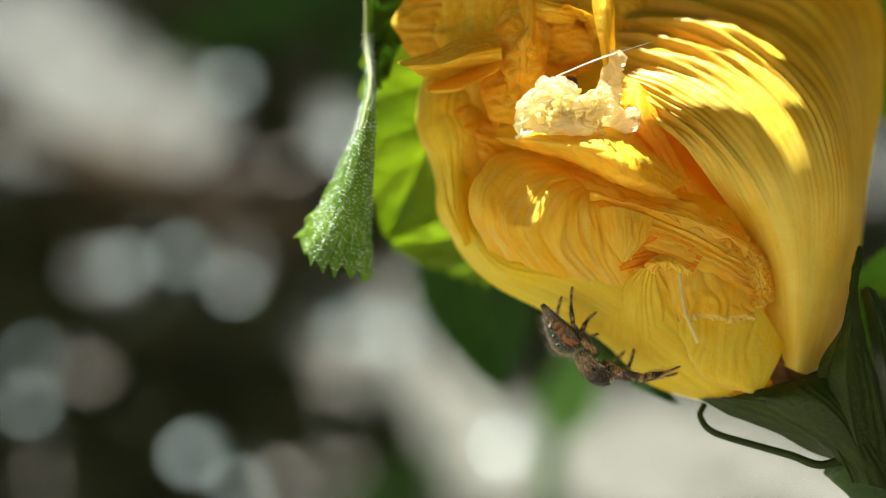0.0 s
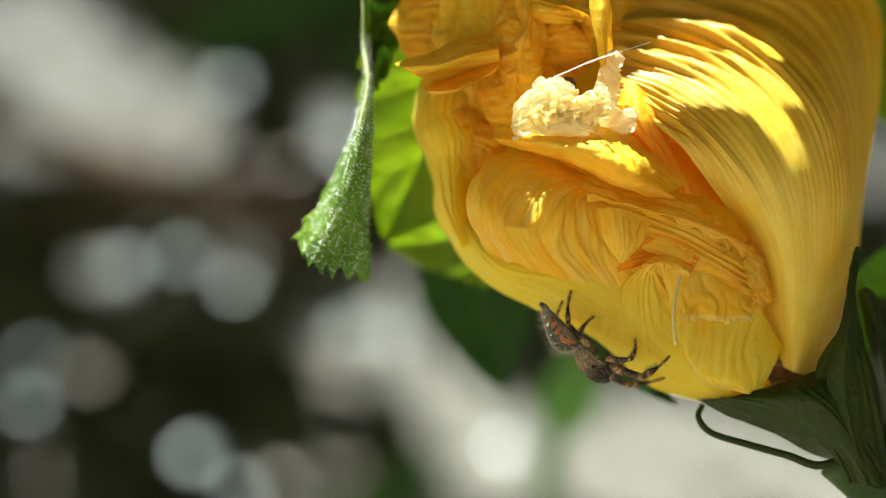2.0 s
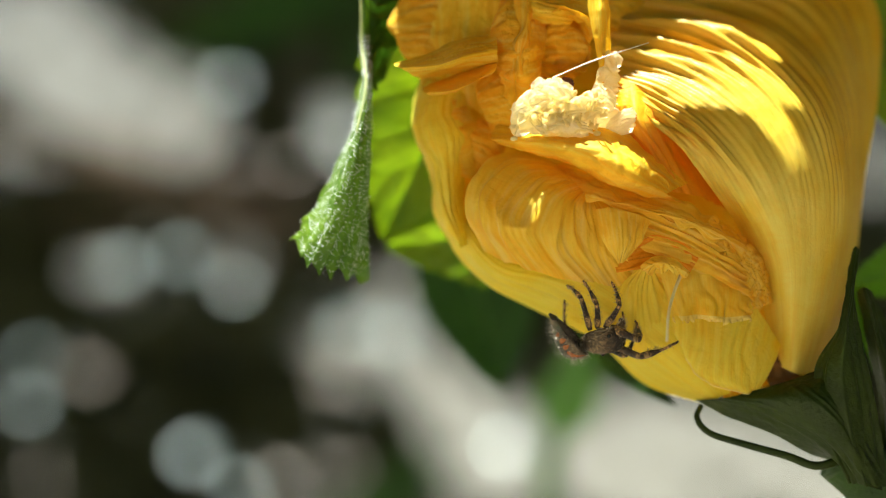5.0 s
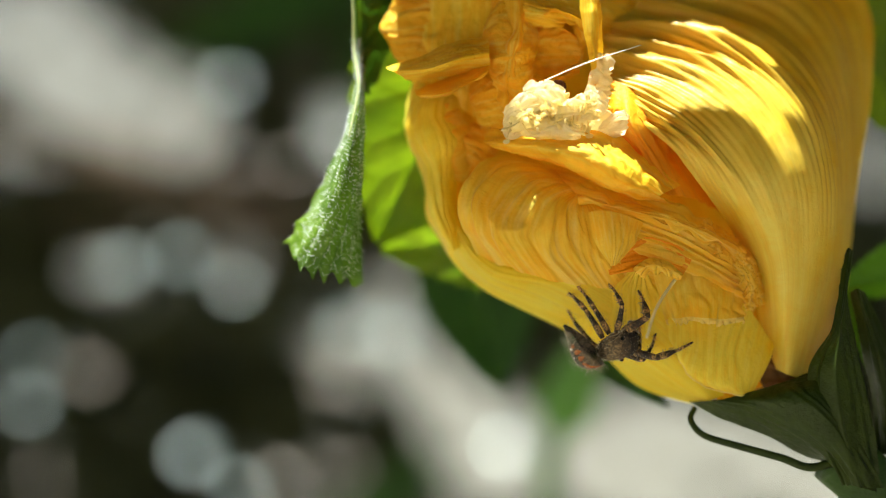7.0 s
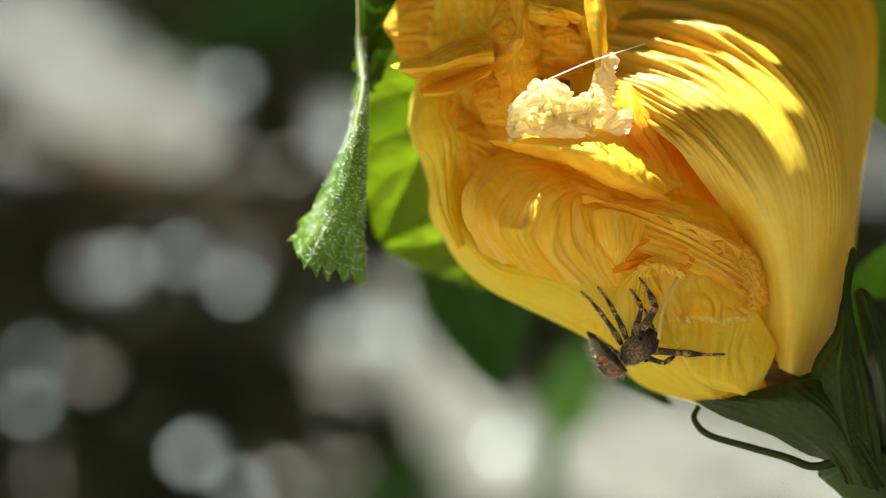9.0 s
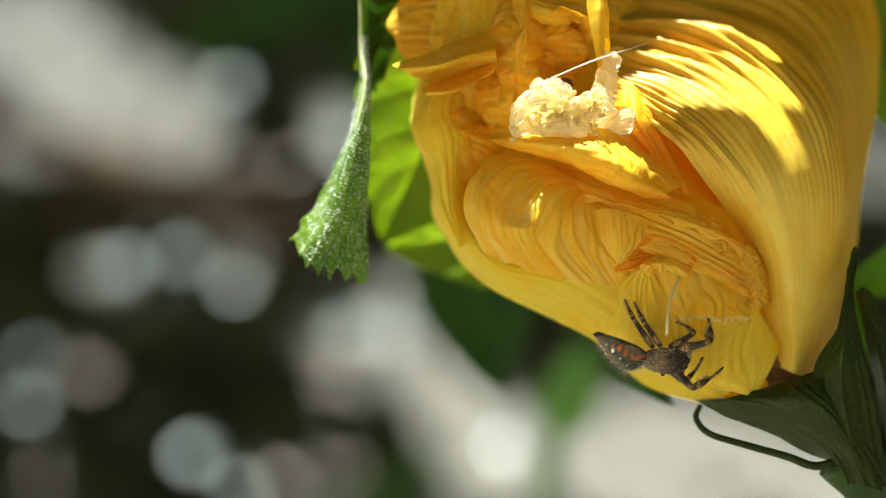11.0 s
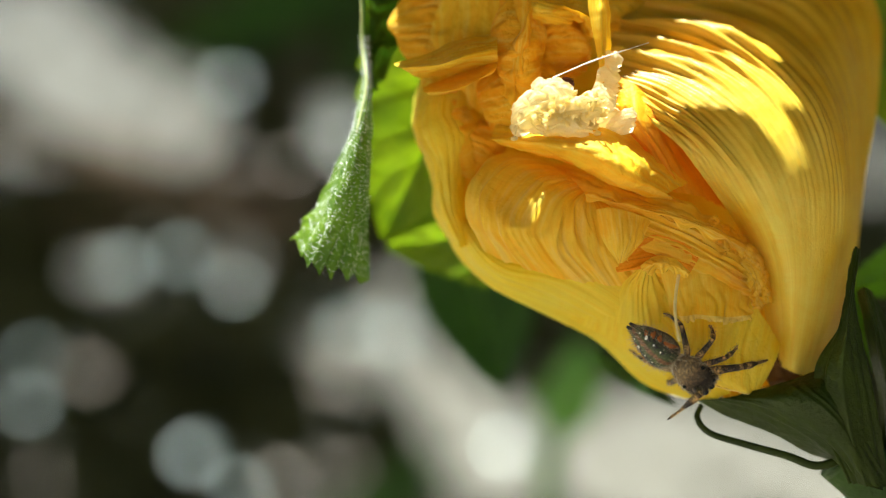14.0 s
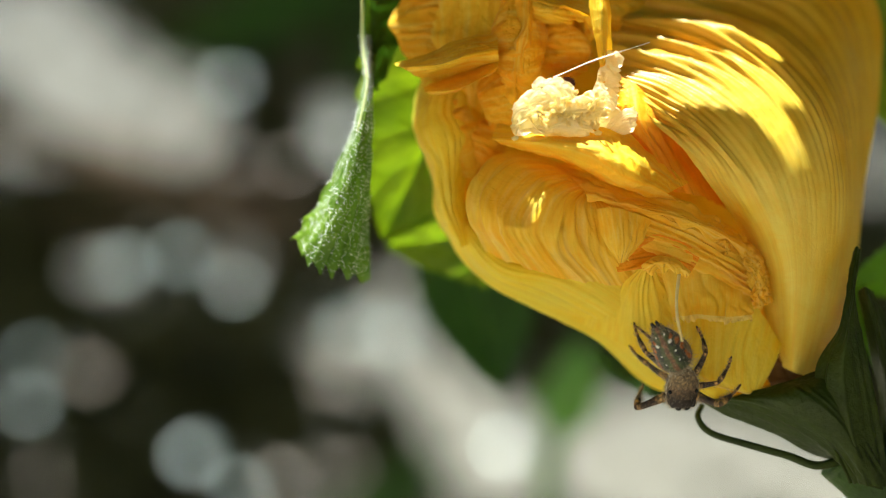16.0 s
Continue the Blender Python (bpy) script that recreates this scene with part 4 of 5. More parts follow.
sheet_part("sepal", rumple(sepal, 5, 0.22, axis="v", crease=0.05, seed=9.0), SEPAL, flower, "dark green ribbed sepal")
sepal2 = loft([[(36.3, -4, -0.3), (35.4, -5, -3.4), (34.4, -6, -6.8), (32.7, -6, -10.5), (33.5, -7, -15.6), (35.7, -6, -20.1)],
               [(36.4, -5, 0.3), (35.5, -7, -3.4), (34.9, -8, -7.2), (34.3, -8.5, -10.6), (35.1, -8.5, -15.4), (36.9, -7, -20.4)],
               [(37.1, -4, -0.2), (36.2, -6, -3.4), (36.5, -6, -7.3), (37.4, -6, -11.2), (38.1, -6, -15.7), (39.1, -5, -21.2)]], 70, 40)
sheet_part("sepal", rumple(sepal2, 4, 0.3, axis="v", crease=0.05, seed=9.5), SEPAL, flower, "dark green pointed sepal")
sepal3 = loft([[(37.2, -2, -3.7), (37.8, -2, -8), (39.1, -2, -12.5), (39.9, -2, -18.1)],
               [(37.4, -4, -3.3), (38.6, -4, -7.4), (39.8, -4, -12.4), (40.3, -4, -17.9)],
               [(38.6, -2, -3.7), (40.6, -2, -7.5), (41.6, -2, -12.5), (41.9, -2, -18.1)]], 40, 30)
sheet_part("sepal", rumple(sepal3, 3, 0.2, seed=9.8), SEPAL, flower, "dark green sepal edge")
bract = loft([[(37.6, 1, -3.5), (37.8, 1, -6.1), (39.1, 1, -10.2), (40.9, 1, -14.3)],
              [(38.6, 0, -3), (39.1, 0, -6.1), (40.6, 0, -10.2), (42.1, 0, -14.2)]], 30, 20)
sheet_part("bract", rumple(bract, 2, 0.2, seed=9.9), BRACT, flower, "bright green narrow bract")
tube_part("bract", [(23.3, -2, -13.9), (22.8, -3, -14.9), (23.9, -3.5, -16.2), (27.2, -4, -17.2), (30.5, -4.5, -18.1), (32.9, -5, -18.9), (35.4, -5, -18.3)], 0.24, 0.42, SEPAL, flower, 40, 8, "thin curled green bract", 0.6)
tube_part("flower_stalk", [(35.8, -3, -18), (38.3, -3, -20.5), (41.9, -3, -25), (48.7, -2, -35.7)], 2.9, 2.4, CALYX, flower, 20, 16, "green flower stalk")
scrap((30.9, -1.8, -10.8), 1.6, 2.4, (-0.5, 0.2), 71.0, BROWN_EDGE, "brown withered petal base", 0.5, 0.2, 0.2)
plant = thing("hibiscus_plant", (48.7, -2, -35.7), "woody hibiscus plant standing in the soil", "plant")
tube_part("stem", [(48.7, -2, -35.7), (70, 10, -150), (90, 60, -500), (110, 80, -1010)], 2.6, 9, BARK, plant, 30, 12)
tube_part("branch", [(90, 60, -500), (140, 70, -200), (110, 60, 60), (40, 40, 90), (0, 20, 85)], 5, 1.6, BARK, plant, 40, 10)

# loose strand that swings from the crumpled petal
strand = thing("petal_strand", (20.4, -7.5, -2.9), "pale dry strand hanging from the petals", "strand")
tube_part("strand", [(20.5, -6.5, -1.9), (20.5, -8, -3.8), (20.7, -9.5, -5.7), (21.5, -10.5, -7.9)], 0.15, 0.12, STRAND, strand, 24, 8, squash=0.5)

# ---- the spider ----
from mathutils.bvhtree import BVHTree


def banded(name, stops, rough=0.6, mottle=0.9):
    """Bands along a limb or body by its lengthwise coordinate, broken up by fine mottling."""
    mat, nt = nodes_of(name)
    uv = nt.nodes.new("ShaderNodeUVMap")
    sp = nt.nodes.new("ShaderNodeSeparateXYZ")
    nt.links.new(uv.outputs[0], sp.inputs[0])
    n = noise_tex(nt, 2600, 4)
    wob = nd(nt, "ShaderNodeMath")
    wob.operation = "MULTIPLY_ADD"
    wob.inputs[1].default_value = 0.16
    nt.links.new(n.outputs[0], wob.inputs[0])
    nt.links.new(sp.outputs[1], wob.inputs[2])
    off = nd(nt, "ShaderNodeMath")
    off.operation = "SUBTRACT"
    off.inputs[1].default_value = 0.08
    nt.links.new(wob.outputs[0], off.inputs[0])
    c = ramp(nt, off.outputs[0], stops)
    m = ramp(nt, noise_tex(nt, 4200, 4, 0.7).outputs[0], [(0.40, (0.12, 0.10, 0.09)), (0.5, (0.8, 0.76, 0.7)), (0.62, (2.6, 2.3, 1.8))])
    col = mixc(nt, mottle, c.outputs[0], m.outputs[0], "MULTIPLY")
    pr = nd(nt, "ShaderNodeBsdfPrincipled", Roughness=rough)
    nt.links.new(col, pr.inputs["Base Color"])
    bp = nd(nt, "ShaderNodeBump", Strength=0.6, Distance=0.00008)
    nt.links.new(n.outputs[0], bp.inputs["Height"])
    nt.links.new(bp.outputs[0], pr.inputs["Normal"])
    out = nt.nodes.new("ShaderNodeOutputMaterial")
    nt.links.new(pr.outputs[0], out.inputs[0])
    return mat


DARK = (0.016, 0.009, 0.006)
TAN = (0.36, 0.24, 0.10)
BROWN = (0.06, 0.034, 0.018)
UPPER_LEG = banded("upper leg", [(0.0, BROWN), (0.35, TAN), (0.5, BROWN), (0.72, DARK), (0.85, BROWN), (1.0, TAN)])
LOWER_LEG = banded("lower leg", [(0.0, BROWN), (0.12, TAN), (0.28, DARK), (0.46, DARK), (0.52, TAN), (0.68, TAN), (0.73, DARK), (0.78, TAN), (0.88, TAN), (0.93, DARK)])
FUR_PALE = plain_material("pale hair", (0.58, 0.50, 0.38), (0.78, 0.72, 0.60), 4000, 0.5)
FUR_MID = plain_material("tan hair", (0.22, 0.16, 0.09), (0.48, 0.37, 0.24), 4000, 0.5)
FUR_DARK = plain_material("dark hair", (0.03, 0.018, 0.01), (0.10, 0.06, 0.03), 4000, 0.5)
HEAD = banded("brown hairy shell", [(0.0, (0.07, 0.048, 0.03)), (0.28, (0.22, 0.16, 0.09)), (0.42, (0.12, 0.08, 0.045)), (0.58, (0.02, 0.013, 0.009)), (1.0, (0.03, 0.018, 0.012))], 0.8, 0.5)
EYE = plain_material("black eye", (0.006, 0.006, 0.006), (0.01, 0.01, 0.01), 3000, 0.08, 0.0)
ORANGE = plain_material("orange scales", (0.22, 0.045, 0.01), (0.62, 0.18, 0.018), 4200, 0.6)
WHITE = plain_material("white scales", (0.85, 0.83, 0.78), (0.95, 0.93, 0.88), 5000, 0.6)
BLACK = plain_material("black scales", (0.012, 0.010, 0.010), (0.03, 0.025, 0.02), 5000, 0.5)


def abdomen_material():
    mat, nt = nodes_of("bronze brown abdomen")
    tc = nt.nodes.new("ShaderNodeTexCoord")
    sp = nt.nodes.new("ShaderNodeSeparateXYZ")
    nt.links.new(tc.outputs["Object"], sp.inputs[0])
    ab = nd(nt, "ShaderNodeMath")
    ab.operation = "ABSOLUTE"
    nt.links.new(sp.outputs[0], ab.inputs[0])
    n = noise_tex(nt, 1600, 4)
    add = nd(nt, "ShaderNodeMath")
    add.operation = "MULTIPLY_ADD"
    add.inputs[1].default_value = 0.0005
    nt.links.new(n.outputs[0], add.inputs[0])
    nt.links.new(ab.outputs[0], add.inputs[2])
    sc = nd(nt, "ShaderNodeMath")
    sc.operation = "MULTIPLY"
    sc.inputs[1].default_value = 500.0
    nt.links.new(add.outputs[0], sc.inputs[0])
    c = ramp(nt, sc.outputs[0], [(0.06, (0.13, 0.06, 0.035)), (0.17, (0.20, 0.09, 0.045)), (0.26, (0.065, 0.085, 0.03)), (0.55, (0.035, 0.05, 0.022)),
                                 (0.7, (0.035, 0.022, 0.014)), (0.85, (0.15, 0.11, 0.07))])
    m = ramp(nt, noise_tex(nt, 5200, 4, 0.7).outputs[0], [(0.36, (0.25, 0.24, 0.2)), (0.5, (0.9, 0.88, 0.8)), (0.66, (2.0, 1.9, 1.6))])
    col = mixc(nt, 0.9, c.outputs[0], m.outputs[0], "MULTIPLY")
    pr = nd(nt, "ShaderNodeBsdfPrincipled", Roughness=0.5)
    nt.links.new(col, pr.inputs["Base Color"])
    bp = nd(nt, "ShaderNodeBump", Strength=0.5, Distance=0.00008)
    nt.links.new(noise_tex(nt, 6500, 3).outputs[0], bp.inputs["Height"])
    nt.links.new(bp.outputs[0], pr.inputs["Normal"])
    out = nt.nodes.new("ShaderNodeOutputMaterial")
    nt.links.new(pr.outputs[0], out.inputs[0])
    return mat


ABDOMEN = abdomen_material()


def body_mesh(name, sections, material, sides=28, dent=0.0):
    """A closed body along y: sections of (y, half width, top, bottom) in millimetres."""
    s = spline([(a, b, c, d) for a, b, c, d in sections], 40)
    v, uv = [], []
    for k, (y, w, top, bot) in enumerate(s):
        for i in range(sides):
            a = 2 * math.pi * i / sides
            z = (top if math.sin(a) > 0 else -bot) * math.sin(a)
            bump = 1 + dent * noise.noise(Vector((math.cos(a) * 3, y * 2, math.sin(a) * 3)))
            v.append((max(w, 0.02) * math.cos(a) * bump * MM, y * MM, z * bump * MM))
            uv.append((i / sides, k / 39))
    f = [(k * sides + i, k * sides + (i + 1) % sides, (k + 1) * sides + (i + 1) % sides, (k + 1) * sides + i) for k in range(39) for i in range(sides)]
    f.append(tuple(range(sides))[::-1])
    f.append(tuple(39 * sides + i for i in range(sides)))
    return mesh_of(name, v, f, material, uv)


def fur_mesh(name, roots, rng, length, radius, lean, material):
    """Fine hairs: thin three-sided spikes from (place, outward) roots, in millimetres."""
    v, f = [], []
    for p, n in roots:
        d = (Vector(n) + Vector(lean) + Vector((rng.uniform(-0.35, 0.35), rng.uniform(-0.35, 0.35), rng.uniform(-0.35, 0.35)))).normalized()
        a = d.orthogonal().normalized()
        b = d.cross(a)
        k = len(v)
        for w in (0, 2.09, 4.19):
            v.append(tuple((Vector(p) + (a * math.cos(w) + b * math.sin(w)) * radius) * MM))
        v.append(tuple((Vector(p) + d * length * rng.uniform(0.5, 1.2)) * MM))
        f += [(k, k + 1, k + 3), (k + 1, k + 2, k + 3), (k + 2, k, k + 3)]
    return mesh_of(name, v, f, material)


def roots_on(me, rng, count, keep):
    polys = [p for p in me.polygons if len(p.vertices) == 4]
    out = []
    while len(out) < count:
        p = rng.choice(polys)
        if keep(p.center / MM, p.normal):
            ws = [rng.random() + 0.05 for _ in p.vertices]
            c = Vector((0, 0, 0))
            for w, i in zip(ws, p.vertices):
                c += me.vertices[i].co * (w / sum(ws))
            out.append((c / MM, p.normal))
    return out


def patch(name, me_host, x, y, rx, ry, material, parent, lift=0.06):
    """A scale patch lying on the host's upper side at (x, y)."""
    v, f = [], []
    skin = BVHTree.FromPolygons([q.co / MM for q in me_host.vertices], [tuple(q.vertices) for q in me_host.polygons])
    for ring in range(4):
        for i in range(12):
            a = 2 * math.pi * i / 12
            r = ring / 3 * (1 + 0.15 * math.sin(3 * a + x * 7))
            px, py = x + rx * r * math.cos(a), y + ry * r * math.sin(a)
            hit, nrm, *_ = skin.ray_cast(Vector((px, py, 5)), Vector((0, 0, -1)))
            if hit is None:
                hit, nrm, *_ = skin.find_nearest(Vector((px, py, 0.2)))
            if nrm.dot(hit - Vector((0, py, 0))) < 0:
                nrm = -nrm
            v.append(tuple((hit + nrm * lift * (1.0 - ring * 0.22)) * MM))
    for ring in range(3):
        for i in range(12):
            j = (i + 1) % 12
            f.append((ring * 12 + i, ring * 12 + j, (ring + 1) * 12 + j, (ring + 1) * 12 + i))
    return link_part(name, mesh_of(name, v, f, material), parent)


spider = thing("jumping_spider", (11.6, -6, -9.1), "small brown hairy jumping spider with orange and white marks", "spider")
LEGS = {}
HIPS = {"1": (0.86, 2.75, -0.44), "2": (0.93, 2.1, -0.5), "3": (0.93, 1.38, -0.5), "4": (0.77, 0.72, -0.44)}
LENGTHS = {"1": (3.2, 4.0), "2": (2.5, 3.1), "3": (2.5, 3.1), "4": (2.9, 3.6)}


def limb_mesh(name, length, radii, material, bow, hairs, rng, tuft=0.0):
    n = 26
    ys = np.linspace(0, length, n)
    zs = bow * np.sin(np.pi * ys / length)
    r = np.interp(np.linspace(0, 1, n), np.linspace(0, 1, len(radii)), radii)
    v, f = tube_mesh(np.stack([np.zeros(n), ys, zs], 1), r, 10)
    uv = [(i % 10 / 10, (i // 10) / (n - 1)) for i in range(len(v))]
    roots = []
    for _ in range(hairs):
        k = rng.randrange(2, n - 3)
        a = rng.uniform(0, 6.28)
        nrm = Vector((math.cos(a), 0.5, math.sin(a)))
        roots.append((Vector((0, ys[k], zs[k])) + Vector((math.cos(a), 0, math.sin(a))) * r[k] * 0.9, nrm))
    me = mesh_of(name, [tuple(np.array(p) * MM) for p in v], f, material, uv)
    fur = fur_mesh("hair", roots, rng, 0.36, 0.011, (0, 0.3, 0), FUR_DARK)
    tuft_me = None
    if tuft:
        roots = [(Vector((rng.uniform(-0.08, 0.08), ys[k], zs[k] - r[k] * 0.8)), Vector((rng.uniform(-0.5, 0.5), 0.3, -1)))
                 for k in [rng.randrange(5, 14) for _ in range(60)]]
        tuft_me = fur_mesh("bristles", roots, rng, tuft, 0.025, (0, 0.2, 0), FUR_DARK)
    return me, fur, tuft_me


def build_spider():
    rng = random.Random(11)
    head_me = body_mesh("cephalothorax", [(-0.05, 0.25, 0.2, 0.2), (0.2, 0.75, 0.6, 0.5), (0.8, 1.12, 0.95, 0.7), (1.6, 1.3, 1.15, 0.8), (2.4, 1.28, 1.15, 0.75),
                                           (3.0, 1.18, 0.95, 0.6), (3.3, 0.95, 0.65, 0.45), (3.38, 0.5, 0.3, 0.3)], HEAD, dent=0.14)
    head_me.transform(Matrix.Diagonal((1.05, 1.1, 1.1, 1)))
    head = link_part("cephalothorax", head_me, spider, "brown hairy head shield")
    fur = fur_mesh("hair", roots_on(head_me, rng, 600, lambda c, n: c.y > 0.1), rng, 0.36, 0.02, (0, 0.5, 0), FUR_DARK)
    link_part("hair", fur, head)
    mid = fur_mesh("hair", roots_on(head_me, rng, 1700, lambda c, n: True), rng, 0.3, 0.016, (0, 0.7, 0), FUR_MID)
    link_part("hair", mid, head, "tan hair")
    pale = fur_mesh("pale_hair", roots_on(head_me, rng, 1300, lambda c, n: 0.05 < n.z < 0.4 or 0.55 < n.z < 0.72 and 0.2 < c.y < 2.2 or n.z < -0.5), rng, 0.36, 0.016, (0, 0.6, 0), FUR_PALE)
    link_part("pale_hair", pale, head, "pale hair band")
    for x, y, z, r in [(0.33, 3.32, 0.28, 0.30), (-0.33, 3.32, 0.28, 0.30), (0.82, 3.1, 0.42, 0.18), (-0.82, 3.1, 0.42, 0.18), (1.05, 1.75, 0.75, 0.16), (-1.05, 1.75, 0.75, 0.16)]:
        bm = bmesh.new()
        bmesh.ops.create_uvsphere(bm, u_segments=14, v_segments=10, radius=r * 1.1 * MM, matrix=Matrix.Translation(Vector((x * 1.08, y * 1.12, z * 1.1)) * MM))
        me = bpy.data.meshes.new("eye")
        bm.to_mesh(me)
        bm.free()
        me.materials.append(EYE)
        me.polygons.foreach_set("use_smooth", [True] * len(me.polygons))
        link_part("eye", me, head)
    shell = BVHTree.FromPolygons([q.co / MM for q in head_me.vertices], [tuple(q.vertices) for q in head_me.polygons])
    for side in (-1, 1):
        for angle, y0, y1, wide in [(0.1, 0.6, 3.3, 0.05), (0.42, 0.4, 2.5, 0.032)]:
            line = []
            for k in range(14):
                y = y0 + (y1 - y0) * k / 13
                a = angle + 0.13 * math.sin(k * 0.42)
                d = Vector((side * math.cos(a), 0, math.sin(a)))
                hit, *_ = shell.ray_cast(Vector((0, y, 0)) + d * 4, -d)
                line.append(tuple(hit - d * 0.01))
            v, f = tube_mesh(spline(line, 30), wide * np.sin(np.linspace(0.3, 2.9, 30)), 6)
            link_part("pale_band", mesh_of("pale_band", [tuple(np.array(q) * MM) for q in v], f, FUR_MID), head, "pale hair stripe")
        v, f = tube_mesh(spline([(side * 0.38, 3.5, -0.2), (side * 0.42, 3.72, -0.65), (side * 0.36, 3.6, -1.25)], 8), [0.34, 0.36, 0.36, 0.34, 0.3, 0.26, 0.2, 0.1], 10)
        link_part("jaw", mesh_of("jaw", [tuple(np.array(p) * MM) for p in v], f, BROWN_SHELL), head)
        v, f = tube_mesh(spline([(side * 0.77, 3.2, -0.44), (side * 1.05, 3.65, -0.5), (side * 0.93, 3.92, -0.93), (side * 0.77, 3.85, -1.35)], 14), np.linspace(0.26, 0.2, 14), 8)
        palp_me = mesh_of("palp", [tuple(np.array(p) * MM) for p in v], f, BROWN_SHELL)
        palp = link_part("palp", palp_me, spider, "short hairy feeler")
        link_part("pale_hair", fur_mesh("pale_hair", roots_on(palp_me, rng, 90, lambda c, n: True), rng, 0.35, 0.018, (0, 0.2, 0), FUR_PALE), palp)
    belly_me = body_mesh("abdomen", [(0.0, 0.25, 0.2, 0.2), (-0.3, 1.05, 1.1, 0.6), (-1.0, 1.5, 1.75, 1.3), (-2.0, 1.68, 1.9, 1.5), (-3.2, 1.42, 1.55, 1.25),
                                      (-4.3, 1.0, 1.0, 0.65), (-5.0, 0.52, 0.5, 0.42), (-5.3, 0.25, 0.25, 0.25)], ABDOMEN)
    belly_me.transform(Matrix.Diagonal((0.95, 0.88, 0.93, 1)))
    belly = link_part("abdomen", belly_me, spider, "bronze brown abdomen with orange bands and white spots")
    link_part("hair", fur_mesh("hair", roots_on(belly_me, rng, 2200, lambda c, n: n.z < 0.7), rng, 0.36, 0.014, (0, -0.7, 0), FUR_MID), belly)
    link_part("pale_hair", fur_mesh("pale_hair", roots_on(belly_me, rng, 420, lambda c, n: n.z > -0.2 and c.y > -4.2), rng, 1.0, 0.008, (0, -0.35, 0), FUR_PALE), belly, "long pale hairs")
    for side in (-1, 1):
        for x, y, rx, ry, m, nm in [(1.28, -2.7, 0.15, 0.26, ORANGE, "orange_mark"), (1.1, -3.4, 0.17, 0.25, ORANGE, "orange_mark"), (0.8, -4.05, 0.15, 0.2, ORANGE, "orange_mark"),
                                    (1.36, -1.45, 0.11, 0.85, ORANGE, "orange_band"), (0.66, -3.55, 0.17, 0.24, BLACK, "black_mark"), (0.74, -2.6, 0.17, 0.22, BLACK, "black_mark"),
                                    (0.7, -1.7, 0.14, 0.2, BLACK, "black_mark"), (0.95, -3.0, 0.12, 0.2, BLACK, "black_mark")]:
            patch(nm, belly_me, side * x * 0.95, y * 0.88, rx, ry * 0.9, m, belly)
        for x, y, r in [(0.62, -3.75, 0.16), (0.7, -2.8, 0.085), (0.66, -1.9, 0.075), (0.4, -4.5, 0.075)]:
            patch("white_spot", belly_me, side * x * 0.95, y * 0.88, r, r, WHITE, belly, 0.09)
        v, f = tube_mesh(spline([(side * 0.15, -4.4, 0.05), (side * 0.2, -4.75, 0.1), (side * 0.22, -5.1, 0.15)], 8), np.linspace(0.26, 0.12, 8), 8)
        link_part("spinneret", mesh_of("spinneret", [tuple(np.array(p) * MM) for p in v], f, BLACK), belly)
        for k, hip in HIPS.items():
            l1, l2 = LENGTHS[k]
            fat = 1.28 if k == "1" else 0.92
            up_me, up_fur, _ = limb_mesh("leg", l1, [0.22 * fat, 0.31 * fat, 0.30 * fat, 0.24 * fat, 0.23 * fat, 0.21 * fat], UPPER_LEG, 0.12, 150, rng)
            lo_me, lo_fur, tuft = limb_mesh("lower_leg", l2, [0.21 * fat, 0.25 * fat, 0.24 * fat, 0.17 * fat, 0.13, 0.12, 0.11, 0.12, 0.07], LOWER_LEG, 0.18, 130, rng, 0.5 if k == "1" else 0.0)
            leg = link_part("leg", up_me, spider)
            low = link_part("lower_leg", lo_me, leg)
            # the hairs of a leg belong to its two halves
            join_into(up_me, up_fur)
            join_into(lo_me, lo_fur)
            if tuft:
                join_into(lo_me, tuft)
            LEGS[("L" if side < 0 else "R") + k] = (leg, low, Vector((side * hip[0], hip[1], hip[2])), l1, l2)
    return belly


def join_into(me, other):
    bm = bmesh.new()
    bm.from_mesh(me)
    k = len(bm.faces)
    bm.from_mesh(other)
    bm.faces.ensure_lookup_table()
    for f in bm.faces[k:]:
        f.material_index = 1
    bm.to_mesh(me)
    bm.free()
    if len(me.materials) < 2:
        me.materials.append(FUR_MID)
    return me


BROWN_SHELL = plain_material("brown shell", (0.07, 0.045, 0.03), (0.18, 0.12, 0.07), 3000, 0.55)
BELLY = build_spider()

# ---- what moves ----
# sway of the flower: seconds and its share of the widest swing
SWAY = [(0, 0), (0.5, 0.03), (1, 0.14), (1.5, 0.28), (2, 0.22), (2.5, 0.31), (3, 0.25), (3.5, 0.22), (4.2, 0.2), (5.2, 0.4), (6.3, 0.62), (6.5, 0.7), (7, 1.0), (7.5, 0.83), (8, 0.87),
        (8.5, 0.67), (9, 0.64), (10, 0.52), (11.5, 0.36), (12, 0.25), (12.5, 0.22), (13, 0.17), (13.5, 0.25), (14, 0.33), (14.5, 0.37), (15, 0.33), (15.5, 0.33), (16, 0.26)]


def sway_pose(s):
    turn = Matrix.Rotation(-0.0062 * s, 4, "Y")
    p = at(PIVOT)
    shift = Matrix.Translation(Vector((-0.82, 0, -0.21)) * MM * s)
    return shift @ Matrix.Translation(p) @ turn @ Matrix.Translation(-p)


